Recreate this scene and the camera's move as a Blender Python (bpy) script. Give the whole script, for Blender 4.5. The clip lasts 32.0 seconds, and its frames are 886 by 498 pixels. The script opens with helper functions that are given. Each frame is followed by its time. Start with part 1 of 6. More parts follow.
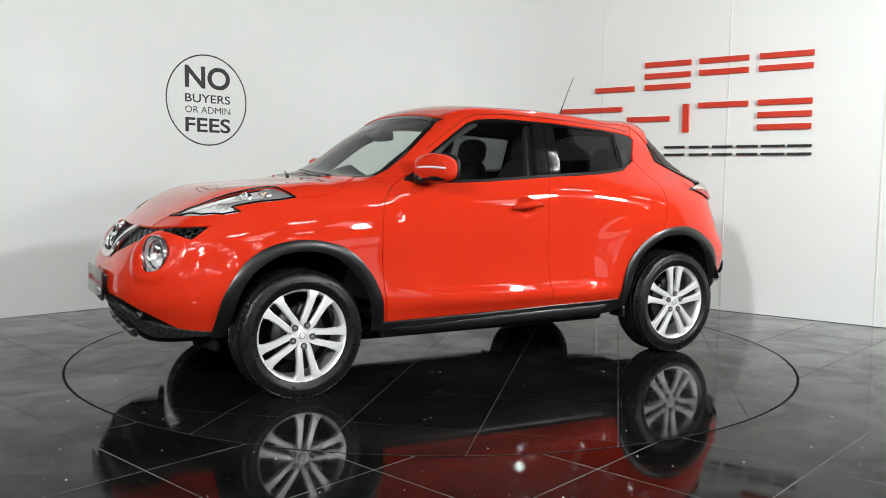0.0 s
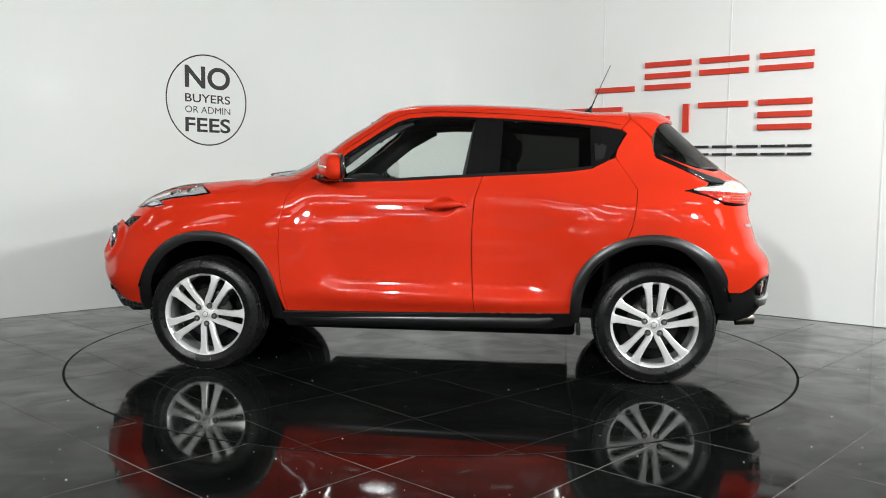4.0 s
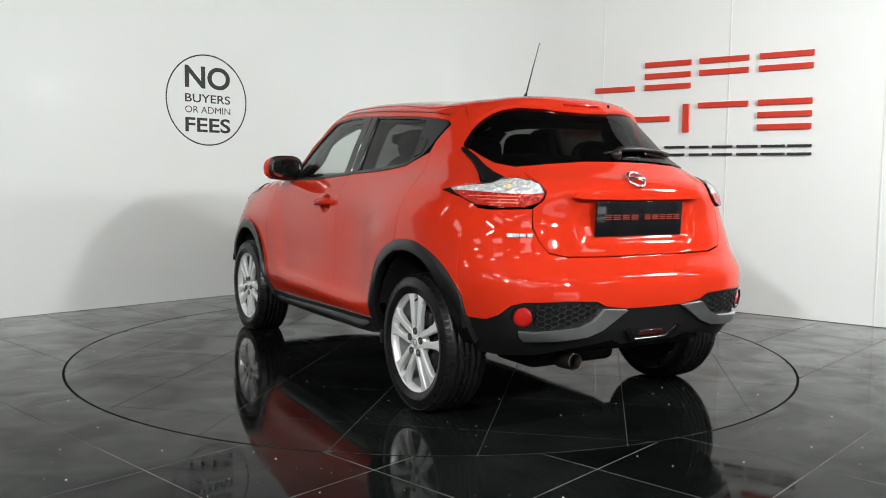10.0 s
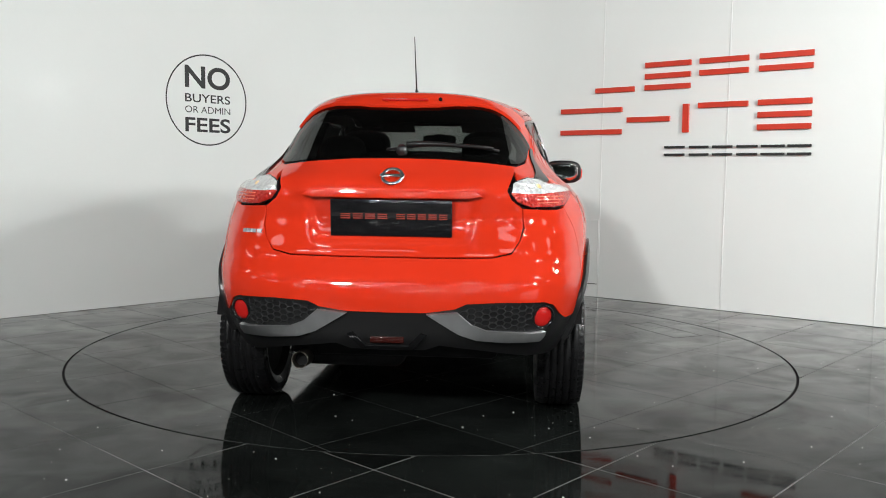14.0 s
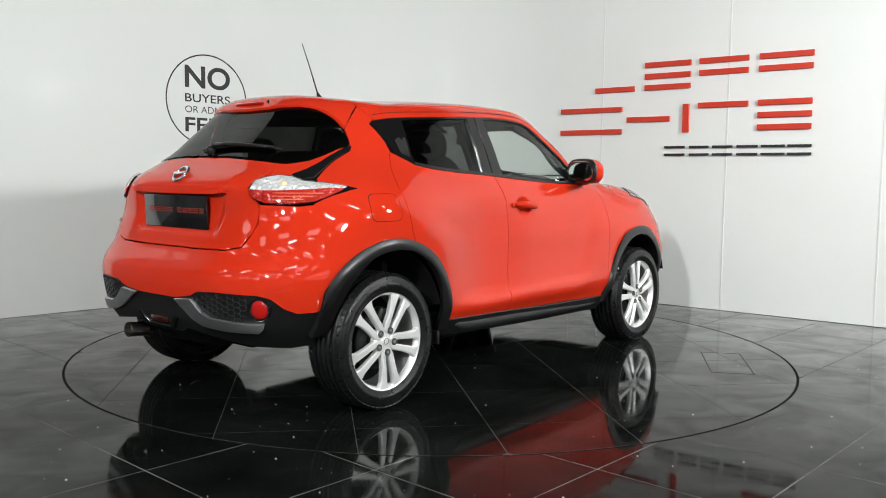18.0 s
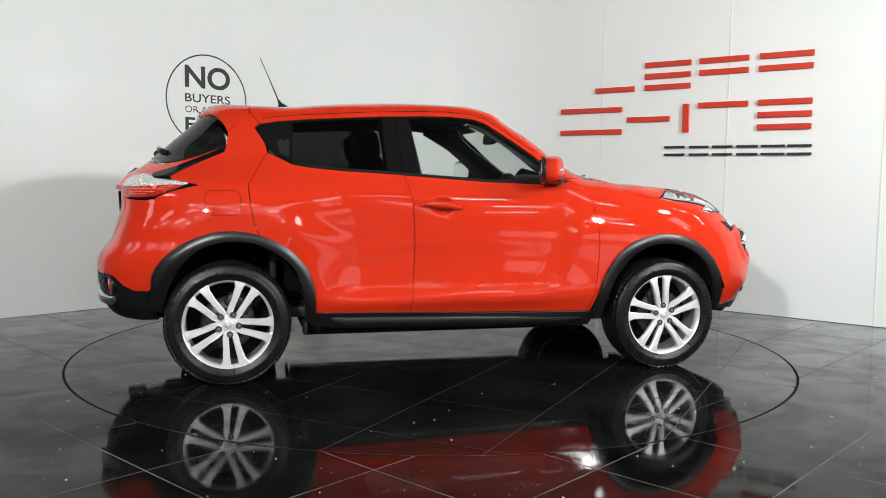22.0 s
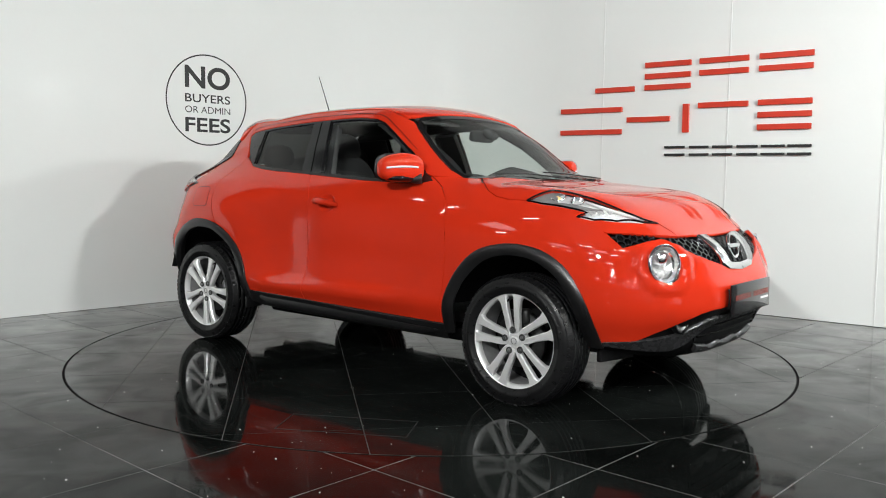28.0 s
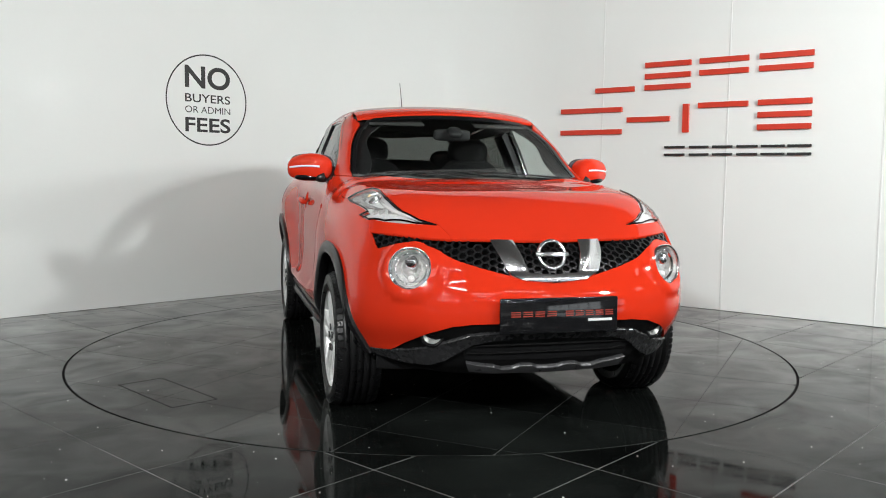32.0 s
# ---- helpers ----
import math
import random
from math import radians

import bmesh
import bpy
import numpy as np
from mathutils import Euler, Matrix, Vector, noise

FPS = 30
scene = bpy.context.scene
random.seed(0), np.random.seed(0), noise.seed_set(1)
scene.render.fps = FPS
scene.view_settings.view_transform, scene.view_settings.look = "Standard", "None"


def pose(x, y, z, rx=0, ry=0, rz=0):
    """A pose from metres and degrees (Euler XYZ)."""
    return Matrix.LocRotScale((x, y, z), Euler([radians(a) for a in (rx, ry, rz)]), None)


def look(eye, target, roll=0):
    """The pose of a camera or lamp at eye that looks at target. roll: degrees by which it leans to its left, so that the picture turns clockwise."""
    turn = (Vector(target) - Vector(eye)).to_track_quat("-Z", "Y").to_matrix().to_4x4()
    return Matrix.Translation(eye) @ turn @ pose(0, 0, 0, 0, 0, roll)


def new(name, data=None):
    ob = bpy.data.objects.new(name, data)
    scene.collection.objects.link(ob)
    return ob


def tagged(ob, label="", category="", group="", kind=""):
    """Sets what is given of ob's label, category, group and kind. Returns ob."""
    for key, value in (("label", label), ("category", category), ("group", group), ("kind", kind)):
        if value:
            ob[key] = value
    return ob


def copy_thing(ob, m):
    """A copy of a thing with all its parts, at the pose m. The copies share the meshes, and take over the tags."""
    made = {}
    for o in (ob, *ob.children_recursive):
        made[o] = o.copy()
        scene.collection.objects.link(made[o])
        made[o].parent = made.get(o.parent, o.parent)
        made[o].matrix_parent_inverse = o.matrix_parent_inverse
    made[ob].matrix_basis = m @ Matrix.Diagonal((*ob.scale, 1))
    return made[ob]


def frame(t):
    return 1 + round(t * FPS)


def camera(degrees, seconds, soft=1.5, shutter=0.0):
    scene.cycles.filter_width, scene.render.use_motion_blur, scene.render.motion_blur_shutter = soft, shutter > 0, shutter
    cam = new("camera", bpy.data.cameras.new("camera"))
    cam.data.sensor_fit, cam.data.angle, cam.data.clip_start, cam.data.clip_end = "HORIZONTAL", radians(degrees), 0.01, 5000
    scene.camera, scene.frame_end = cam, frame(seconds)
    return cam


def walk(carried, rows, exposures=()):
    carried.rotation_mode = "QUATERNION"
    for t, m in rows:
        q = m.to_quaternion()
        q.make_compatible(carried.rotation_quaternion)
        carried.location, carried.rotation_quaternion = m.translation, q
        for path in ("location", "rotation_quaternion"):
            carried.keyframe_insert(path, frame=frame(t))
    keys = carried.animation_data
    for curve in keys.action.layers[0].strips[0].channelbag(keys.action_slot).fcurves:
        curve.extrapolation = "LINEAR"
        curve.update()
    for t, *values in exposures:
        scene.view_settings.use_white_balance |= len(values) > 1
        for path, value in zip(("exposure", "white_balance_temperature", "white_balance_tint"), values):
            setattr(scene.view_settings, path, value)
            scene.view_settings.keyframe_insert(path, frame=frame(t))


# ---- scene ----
# Fixed camera on a stand; the turntable carries the car round before it.
cam = camera(55.01, 32.0, 1.0)
EYE = pose(0, -5.566, 1.1123, 90 - 4.7754, 0, -0.6198) @ pose(0, 0, 0, 0, 0, 0.7113)
walk(cam, [(0.0, EYE), (32.0, EYE)])

# ---- light ----
world = bpy.data.worlds.new("world")
world.use_nodes = True
world.node_tree.nodes["Background"].inputs[0].default_value = (0.9, 1.0, 0.97, 1)
world.node_tree.nodes["Background"].inputs[1].default_value = 0.3
scene.world = world
scene.view_settings.exposure = 0.0


def area_lamp(name, eye, target, sx, sy, watts, colour=(1, 1, 1)):
    data = bpy.data.lights.new(name, "AREA")
    data.shape, data.size, data.size_y, data.energy, data.color = "RECTANGLE", sx, sy, watts, colour
    ob = new(name, data)
    ob.matrix_world = look(eye, target)
    return ob


# round studio lamps on stands beside and behind the camera
def disc_lamp(name, eye, target, size, watts, colour=(1, 1, 1)):
    ob = area_lamp(name, eye, target, size, size, watts, colour)
    ob.data.shape = "DISK"
    return ob


disc_lamp("studio_lamp", (3.6, -1.75, 2.42), (-1.2, 1.6, 1.1), 0.26, 72, (0.98, 1.0, 0.99))
disc_lamp("studio_lamp", (4.7, -5.3, 3.1), (0.0, 0.9, 1.2), 0.36, 211, (0.98, 1.0, 0.99))
disc_lamp("studio_lamp", (-2.2, -7.2, 3.3), (-2.2, 1.6, 1.2), 0.34, 290, (0.98, 1.0, 0.99))

# ---- materials ----
def material(name, colour=(0.8, 0.8, 0.8), rough=0.5, metal=0.0, coat=0.0, spec=0.5, emit=None, strength=0.0, alpha=1.0, trans=0.0, ior=1.5):
    m = bpy.data.materials.new(name)
    m.use_nodes = True
    b = m.node_tree.nodes["Principled BSDF"]
    b.inputs["Base Color"].default_value = (*colour, 1)
    b.inputs["Roughness"].default_value = rough
    b.inputs["Metallic"].default_value = metal
    b.inputs["Coat Weight"].default_value = coat
    b.inputs["Coat Roughness"].default_value = 0.03
    b.inputs["Specular IOR Level"].default_value = spec
    b.inputs["IOR"].default_value = ior
    b.inputs["Transmission Weight"].default_value = trans
    if emit:
        b.inputs["Emission Color"].default_value = (*emit, 1)
        b.inputs["Emission Strength"].default_value = strength
    return m


def noisy(m, scale=6.0, low=0.9, high=1.08, rough_amp=0.08, bump=0.0, bump_scale=150.0, detail=6.0, island=0.0, random_object=0.0):
    """Two scales of variation in colour and gloss, and fine relief."""
    nt = m.node_tree
    b = nt.nodes["Principled BSDF"]
    colour = tuple(b.inputs["Base Color"].default_value)
    rough = b.inputs["Roughness"].default_value
    co = nt.nodes.new("ShaderNodeTexCoord")
    n1 = nt.nodes.new("ShaderNodeTexNoise")
    n1.inputs["Scale"].default_value, n1.inputs["Detail"].default_value = scale, detail
    nt.links.new(co.outputs["Object"], n1.inputs["Vector"])
    ramp = nt.nodes.new("ShaderNodeMapRange")
    ramp.inputs["From Min"].default_value, ramp.inputs["From Max"].default_value = 0.3, 0.7
    ramp.inputs["To Min"].default_value, ramp.inputs["To Max"].default_value = low, high
    nt.links.new(n1.outputs["Fac"], ramp.inputs["Value"])
    mix = nt.nodes.new("ShaderNodeVectorMath")
    mix.operation = "SCALE"
    mix.inputs[0].default_value = colour[:3]
    value = ramp.outputs["Result"]
    if random_object:
        info = nt.nodes.new("ShaderNodeObjectInfo")
        r2 = nt.nodes.new("ShaderNodeMapRange")
        r2.inputs["To Min"].default_value, r2.inputs["To Max"].default_value = 1 - random_object, 1 + random_object
        nt.links.new(info.outputs["Random"], r2.inputs["Value"])
        mu = nt.nodes.new("ShaderNodeMath")
        mu.operation = "MULTIPLY"
        nt.links.new(value, mu.inputs[0])
        nt.links.new(r2.outputs["Result"], mu.inputs[1])
        value = mu.outputs[0]
    nt.links.new(value, mix.inputs["Scale"])
    nt.links.new(mix.outputs["Vector"], b.inputs["Base Color"])
    n2 = nt.nodes.new("ShaderNodeTexNoise")
    n2.inputs["Scale"].default_value, n2.inputs["Detail"].default_value = scale * 2.7, 8.0
    nt.links.new(co.outputs["Object"], n2.inputs["Vector"])
    r3 = nt.nodes.new("ShaderNodeMapRange")
    r3.inputs["From Min"].default_value, r3.inputs["From Max"].default_value = 0.3, 0.75
    r3.inputs["To Min"].default_value, r3.inputs["To Max"].default_value = max(0.0, rough - rough_amp), rough + rough_amp
    nt.links.new(n2.outputs["Fac"], r3.inputs["Value"])
    nt.links.new(r3.outputs["Result"], b.inputs["Roughness"])
    if bump:
        n3 = nt.nodes.new("ShaderNodeTexNoise")
        n3.inputs["Scale"].default_value = bump_scale
        nt.links.new(co.outputs["Object"], n3.inputs["Vector"])
        bp = nt.nodes.new("ShaderNodeBump")
        bp.inputs["Strength"].default_value, bp.inputs["Distance"].default_value = bump, 0.002
        nt.links.new(n3.outputs["Fac"], bp.inputs["Height"])
        nt.links.new(bp.outputs["Normal"], b.inputs["Normal"])
    return m


RED = noisy(material("red_paint", (0.595, 0.0290, 0.0090), 0.6, coat=1.0, spec=0.0), 3.0, 0.97, 1.03, 0.03)
BLACK_PLASTIC = noisy(material("black_plastic", (0.008, 0.008, 0.0083), 0.31), 20, 0.9, 1.1, 0.03, 0.05, 900)
GLOSS_BLACK = material("gloss_black", (0.006, 0.006, 0.0065), 0.08, spec=0.4)
DARK = noisy(material("underbody_black", (0.007, 0.007, 0.0075), 0.7, spec=0.1), 9, 0.7, 1.3)
RUBBER = noisy(material("tyre_rubber", (0.0062, 0.0062, 0.0066), 0.34, spec=0.3), 14, 0.8, 1.25, 0.1, 0.3, 300)
SILVER = noisy(material("silver_alloy", (0.88, 0.88, 0.875), 0.36, metal=0.55), 8, 0.95, 1.03, 0.04)
CHROME = material("chrome", (0.86, 0.87, 0.88), 0.12, metal=1.0)
SATIN = noisy(material("satin_silver_trim", (0.60, 0.61, 0.62), 0.36, metal=1.0), 15, 0.92, 1.06, 0.06)
CABIN = noisy(material("cabin_trim", (0.012, 0.012, 0.013), 0.6), 30, 0.8, 1.2, 0.1, 0.2, 500)
CLOTH = noisy(material("seat_cloth", (0.0045, 0.0045, 0.0048), 0.85), 40, 0.8, 1.25, 0.05, 0.5, 900)
HEADLINER = noisy(material("headliner", (0.035, 0.035, 0.034), 0.9), 30, 0.95, 1.05, 0.04)


def glass(name, colour, rough=0.0, gloss=0.9, power=4.5):
    """A thin pane: it lets light straight through and mirrors by its gloss."""
    m = bpy.data.materials.new(name)
    m.use_nodes = True
    nt = m.node_tree
    nt.nodes.remove(nt.nodes["Principled BSDF"])
    out = nt.nodes["Material Output"]
    clear = nt.nodes.new("ShaderNodeBsdfTransparent")
    clear.inputs[0].default_value = (*colour, 1)
    shine = nt.nodes.new("ShaderNodeBsdfGlossy")
    shine.inputs["Roughness"].default_value = rough
    edge = nt.nodes.new("ShaderNodeLayerWeight")
    edge.inputs["Blend"].default_value = 0.5
    steep = nt.nodes.new("ShaderNodeMath")
    steep.operation = "POWER"
    steep.inputs[1].default_value = power
    nt.links.new(edge.outputs["Facing"], steep.inputs[0])
    fres = nt.nodes.new("ShaderNodeMath")
    fres.operation = "MULTIPLY_ADD"
    fres.inputs[1].default_value, fres.inputs[2].default_value = gloss, 0.04
    nt.links.new(steep.outputs[0], fres.inputs[0])
    mix = nt.nodes.new("ShaderNodeMixShader")
    nt.links.new(fres.outputs[0], mix.inputs[0])
    nt.links.new(clear.outputs[0], mix.inputs[1])
    nt.links.new(shine.outputs[0], mix.inputs[2])
    nt.links.new(mix.outputs[0], out.inputs[0])
    return m


GLASS = glass("clear_glass", (0.88, 0.915, 0.90))
SCREEN = glass("windscreen_glass", (0.72, 0.77, 0.745), 0.0, 1.0, 7.5)
TINT = glass("privacy_glass", (0.14, 0.145, 0.14), 0.0, 0.6)
LENS = glass("lamp_lens", (0.96, 0.97, 0.97))
RED_LENS = material("red_lens", (0.48, 0.012, 0.010), 0.08, coat=1.0)
WALL = noisy(material("white_wall_panel", (0.80, 0.825, 0.805), 0.14, spec=0.014), 1.3, 0.985, 1.01, 0.02)
WALL_PLAIN = noisy(material("painted_wall", (0.24, 0.245, 0.24), 0.6), 0.35, 0.45, 1.4, 0.05)
CEIL = noisy(material("ceiling_paint", (0.07, 0.07, 0.068), 0.8), 1.0, 0.95, 1.03, 0.03)
SEAM = material("panel_joint", (0.74, 0.75, 0.74), 0.5)
SIGN_RED = noisy(material("sign_red", (0.60, 0.040, 0.016), 0.35), 10, 0.95, 1.05, 0.05)
SIGN_BLACK = noisy(material("sign_black", (0.018, 0.02, 0.02), 0.4), 10, 0.9, 1.1, 0.05)
LAMP_GLOW = material("lamp_glow", (1, 1, 1), 0.5, emit=(0.99, 1, 0.985), strength=50.0)
# glow of the panes added behind the camera, for reflections in plate and paint
PANE_GLOW = material("glowing_pane", (0.6, 0.65, 0.7), 0.1, emit=(0.93, 0.98, 1.0), strength=1.3)
PANEL_GLOW = material("roof_panel_glow", (0.8, 0.8, 0.8), 0.5, emit=(0.98, 1, 1), strength=3.2)


def tile_material(name):
    """Polished black porcelain with faint clouds, wipe marks and scuffs in the gloss."""
    m = noisy(material(name, (0.0058, 0.0068, 0.0063), 0.045, spec=0.28), 1.7, 0.5, 1.8, 0.02, random_object=0.3)
    nt = m.node_tree
    b = nt.nodes["Principled BSDF"]
    co = nt.nodes.new("ShaderNodeTexCoord")
    st = nt.nodes.new("ShaderNodeMapping")
    st.inputs["Scale"].default_value = (1.2, 9.0, 1.0)
    st.inputs["Rotation"].default_value = (0, 0, 0.5)
    nt.links.new(co.outputs["Object"], st.inputs["Vector"])
    n = nt.nodes.new("ShaderNodeTexNoise")
    n.inputs["Scale"].default_value, n.inputs["Detail"].default_value = 1.3, 7.0
    nt.links.new(st.outputs["Vector"], n.inputs["Vector"])
    old = b.inputs["Roughness"].links[0].from_socket
    mr = nt.nodes.new("ShaderNodeMapRange")
    mr.inputs["From Min"].default_value, mr.inputs["From Max"].default_value = 0.45, 0.8
    mr.inputs["To Min"].default_value, mr.inputs["To Max"].default_value = 0.0, 0.11
    nt.links.new(n.outputs["Fac"], mr.inputs["Value"])
    add = nt.nodes.new("ShaderNodeMath")
    nt.links.new(old, add.inputs[0])
    nt.links.new(mr.outputs["Result"], add.inputs[1])
    nt.links.new(add.outputs[0], b.inputs["Roughness"])
    # the polish: a clear gloss that grows steeply towards glancing angles
    b.inputs["Specular IOR Level"].default_value = 0.0
    shine = nt.nodes.new("ShaderNodeBsdfGlossy")
    nt.links.new(add.outputs[0], shine.inputs["Roughness"])
    edge = nt.nodes.new("ShaderNodeLayerWeight")
    steep = nt.nodes.new("ShaderNodeMath")
    steep.operation = "POWER"
    steep.inputs[1].default_value = 8.4
    nt.links.new(edge.outputs["Facing"], steep.inputs[0])
    gain = nt.nodes.new("ShaderNodeMath")
    gain.operation = "MULTIPLY_ADD"
    gain.use_clamp = True
    gain.inputs[1].default_value, gain.inputs[2].default_value = 2.5, 0.005
    nt.links.new(steep.outputs[0], gain.inputs[0])
    # smears and dull patches in the polish
    cloud = nt.nodes.new("ShaderNodeTexNoise")
    cloud.inputs["Scale"].default_value, cloud.inputs["Detail"].default_value, cloud.inputs["Distortion"].default_value = 2.6, 8.0, 1.2
    nt.links.new(co.outputs["Object"], cloud.inputs["Vector"])
    patch = nt.nodes.new("ShaderNodeMapRange")
    patch.inputs["From Min"].default_value, patch.inputs["From Max"].default_value = 0.32, 0.68
    patch.inputs["To Min"].default_value, patch.inputs["To Max"].default_value = 0.78, 1.22
    nt.links.new(cloud.outputs["Fac"], patch.inputs["Value"])
    dull = nt.nodes.new("ShaderNodeMath")
    dull.operation = "MULTIPLY"
    dull.use_clamp = True
    nt.links.new(gain.outputs[0], dull.inputs[0])
    nt.links.new(patch.outputs["Result"], dull.inputs[1])
    mix = nt.nodes.new("ShaderNodeMixShader")
    nt.links.new(dull.outputs[0], mix.inputs[0])
    nt.links.new(b.outputs[0], mix.inputs[1])
    nt.links.new(shine.outputs[0], mix.inputs[2])
    nt.links.new(mix.outputs[0], nt.nodes["Material Output"].inputs[0])
    return m


TILE = tile_material("floor_tile")
TILE_TURN = tile_material("turntable_tile")
GROUT = noisy(material("grout", (0.15, 0.152, 0.15), 0.7), 5, 0.35, 1.4, 0.1)
PALE_FLOOR = noisy(material("pale_floor", (0.42, 0.43, 0.42), 0.45), 0.5, 0.6, 1.2, 0.1)
GROOVE = material("table_gap", (0.004, 0.004, 0.004), 0.8)


# ---- mesh helpers ----
def link_mesh(name, bm, mat, parent=None, label="", smooth=True):
    me = bpy.data.meshes.new(name)
    bm.to_mesh(me)
    bm.free()
    for f in me.polygons:
        f.use_smooth = smooth
    me.materials.append(mat)
    ob = new(name, me)
    if parent is not None:
        ob.parent = parent
    if label:
        ob["label"] = label
    return ob


def part(name, bm, mat, parent, label="", smooth=True):
    return link_mesh(name, bm, mat, parent, label, smooth)


def box_bm(sx, sy, sz, at=(0, 0, 0), bevel=0.0, segments=2, rot=None, bm=None):
    out = bm if bm is not None else bmesh.new()
    made = bmesh.ops.create_cube(out, size=1.0)["verts"]
    m = Matrix.Translation(at) @ (rot if rot is not None else Matrix.Identity(4)) @ Matrix.Diagonal((sx, sy, sz, 1))
    bmesh.ops.transform(out, matrix=m, verts=made)
    if bevel:
        es = list({e for v in made for e in v.link_edges})
        bmesh.ops.bevel(out, geom=es, offset=bevel, segments=segments, affect="EDGES", profile=0.5)
    return out


def smooth_by_angle(ob, degrees=35):
    me = ob.data
    bm = bmesh.new()
    bm.from_mesh(me)
    for e in bm.edges:
        e.smooth = not (len(e.link_faces) == 2 and e.calc_face_angle(0) > radians(degrees))
    bm.to_mesh(me)
    bm.free()
    return ob


def empty(name, m=None):
    ob = new(name)
    ob.empty_display_size = 0.2
    if m is not None:
        ob.matrix_basis = m
    return ob


def poly_extrude(pts, depth, matrix, bevel=0.0):
    """A flat outline (x, y), extruded along its normal by depth, carried to its place by matrix."""
    bm = bmesh.new()
    vs = [bm.verts.new((p[0], p[1], 0)) for p in pts]
    f = bm.faces.new(vs)
    f.normal_update()
    if f.normal.z < 0:
        f.normal_flip()
    bot = bmesh.ops.extrude_face_region(bm, geom=[f])
    bmesh.ops.translate(bm, vec=(0, 0, depth), verts=[v for v in bot["geom"] if isinstance(v, bmesh.types.BMVert)])
    bmesh.ops.recalc_face_normals(bm, faces=bm.faces)
    if bevel:
        bmesh.ops.bevel(bm, geom=[e for e in bm.edges if e.calc_face_angle(0) > 0.5], offset=bevel, segments=1, affect="EDGES")
    bmesh.ops.transform(bm, matrix=matrix, verts=bm.verts)
    return bm

# ---- the show room ----
TABLE_R = 2.235
CORNER = Vector((-0.2852, 3.9102, 0))
DIR_W = Vector((-1, -1.0046, 0)).normalized()
DIR_E = Vector((1, -0.8007, 0)).normalized()
WALL_TOP = 4.8
TILE_SIZE, TILE_TURN_DEG = 0.608, 47.0
TANGENT = 1.86


def floor_and_table():
    """Static tiles outside the round table; the table's own tiles turn with it."""
    floor = tagged(empty("floor"), "glossy black square floor tiles with pale joints", "floor", kind="structure")
    # bed of grout, one sheet with a round hole for the table
    bm = bmesh.new()
    n = 128
    inner = [bm.verts.new((math.cos(a) * (TABLE_R + 0.008), math.sin(a) * (TABLE_R + 0.008), -0.0007)) for a in np.linspace(0, 2 * math.pi, n, endpoint=False)]
    outer = [bm.verts.new((math.cos(a) * 26, math.sin(a) * 26, -0.0007)) for a in np.linspace(0, 2 * math.pi, n, endpoint=False)]
    for i in range(n):
        bm.faces.new((inner[i], outer[i], outer[(i + 1) % n], inner[(i + 1) % n]))
    part("joint_bed", bm, GROUT, floor)
    bm = bmesh.new()
    bmesh.ops.create_circle(bm, cap_ends=True, segments=96, radius=TABLE_R + 0.05)
    bmesh.ops.translate(bm, vec=(0, 0, -0.03), verts=bm.verts)
    part("table_pit", bm, GROOVE, floor)
    off = (1.478, -1.905)

    def clipped(cx, cy, half, keep_inside, r):
        """A tile as a polygon, cut by the circle; None where nothing is left."""
        pts = []
        for sx, sy, ex, ey in ((-1, -1, 1, -1), (1, -1, 1, 1), (1, 1, -1, 1), (-1, 1, -1, -1)):
            for k in range(24):
                t = k / 24
                pts.append(Vector((cx + half * (sx + (ex - sx) * t), cy + half * (sy + (ey - sy) * t))))
        inside = [p.length < r for p in pts]
        if all(inside):
            return pts[::24] if keep_inside else None
        if not any(inside):
            return None if keep_inside else pts[::24]
        res = []
        for p, ins in zip(pts, inside):
            if ins == keep_inside:
                res.append(p)
            else:
                q = p.normalized() * r
                # the arc, kept within the tile
                if abs(q.x - cx) <= half and abs(q.y - cy) <= half:
                    res.append(q)
        clean = []
        for p in res:
            if not clean or (p - clean[-1]).length > 1e-4:
                clean.append(p)
        return clean if len(clean) >= 3 else None

    def tile_mesh(pts, mat, name, parent, z):
        bm = bmesh.new()
        top = [bm.verts.new((p.x, p.y, z)) for p in pts]
        low = [bm.verts.new((p.x, p.y, z - 0.006)) for p in pts]
        f = bm.faces.new(top)
        f.normal_update()
        if f.normal.z < 0:
            f.normal_flip()
        m = len(pts)
        for i in range(m):
            bm.faces.new((top[i], low[i], low[(i + 1) % m], top[(i + 1) % m]))
        bmesh.ops.recalc_face_normals(bm, faces=bm.faces)
        if len(pts) > 4:
            bmesh.ops.triangulate(bm, faces=[f for f in bm.faces if len(f.verts) > 4])
        return part(name, bm, mat, parent, smooth=False)

    s = TILE_SIZE
    rest = bmesh.new()
    for i in range(-50, 51):
        for j in range(-50, 51):
            c = (off[0] % s + (i + 0.5) * s, off[1] % s + (j + 0.5) * s)
            wc = turn_uv(Vector(c))
            if abs(wc.x) > 14.5 or not -8.4 < wc.y < 5.5:
                continue
            h = s / 2 - 0.0028
            if wc.y > 4.3 or wc.y < -5.6 or abs(wc.x) > 7.5:
                vs = [turn_uv(Vector((c[0] + h * p, c[1] + h * q))) for p, q in ((-1, -1), (1, -1), (1, 1), (-1, 1))]
                rest.faces.new([rest.verts.new((p.x, p.y, 0)) for p in vs])
                continue
            pts = clipped(c[0], c[1], h, False, TABLE_R + 0.008)
            if pts:
                tile_mesh([turn_uv(p) for p in pts], TILE, "tile", floor, 0.0)
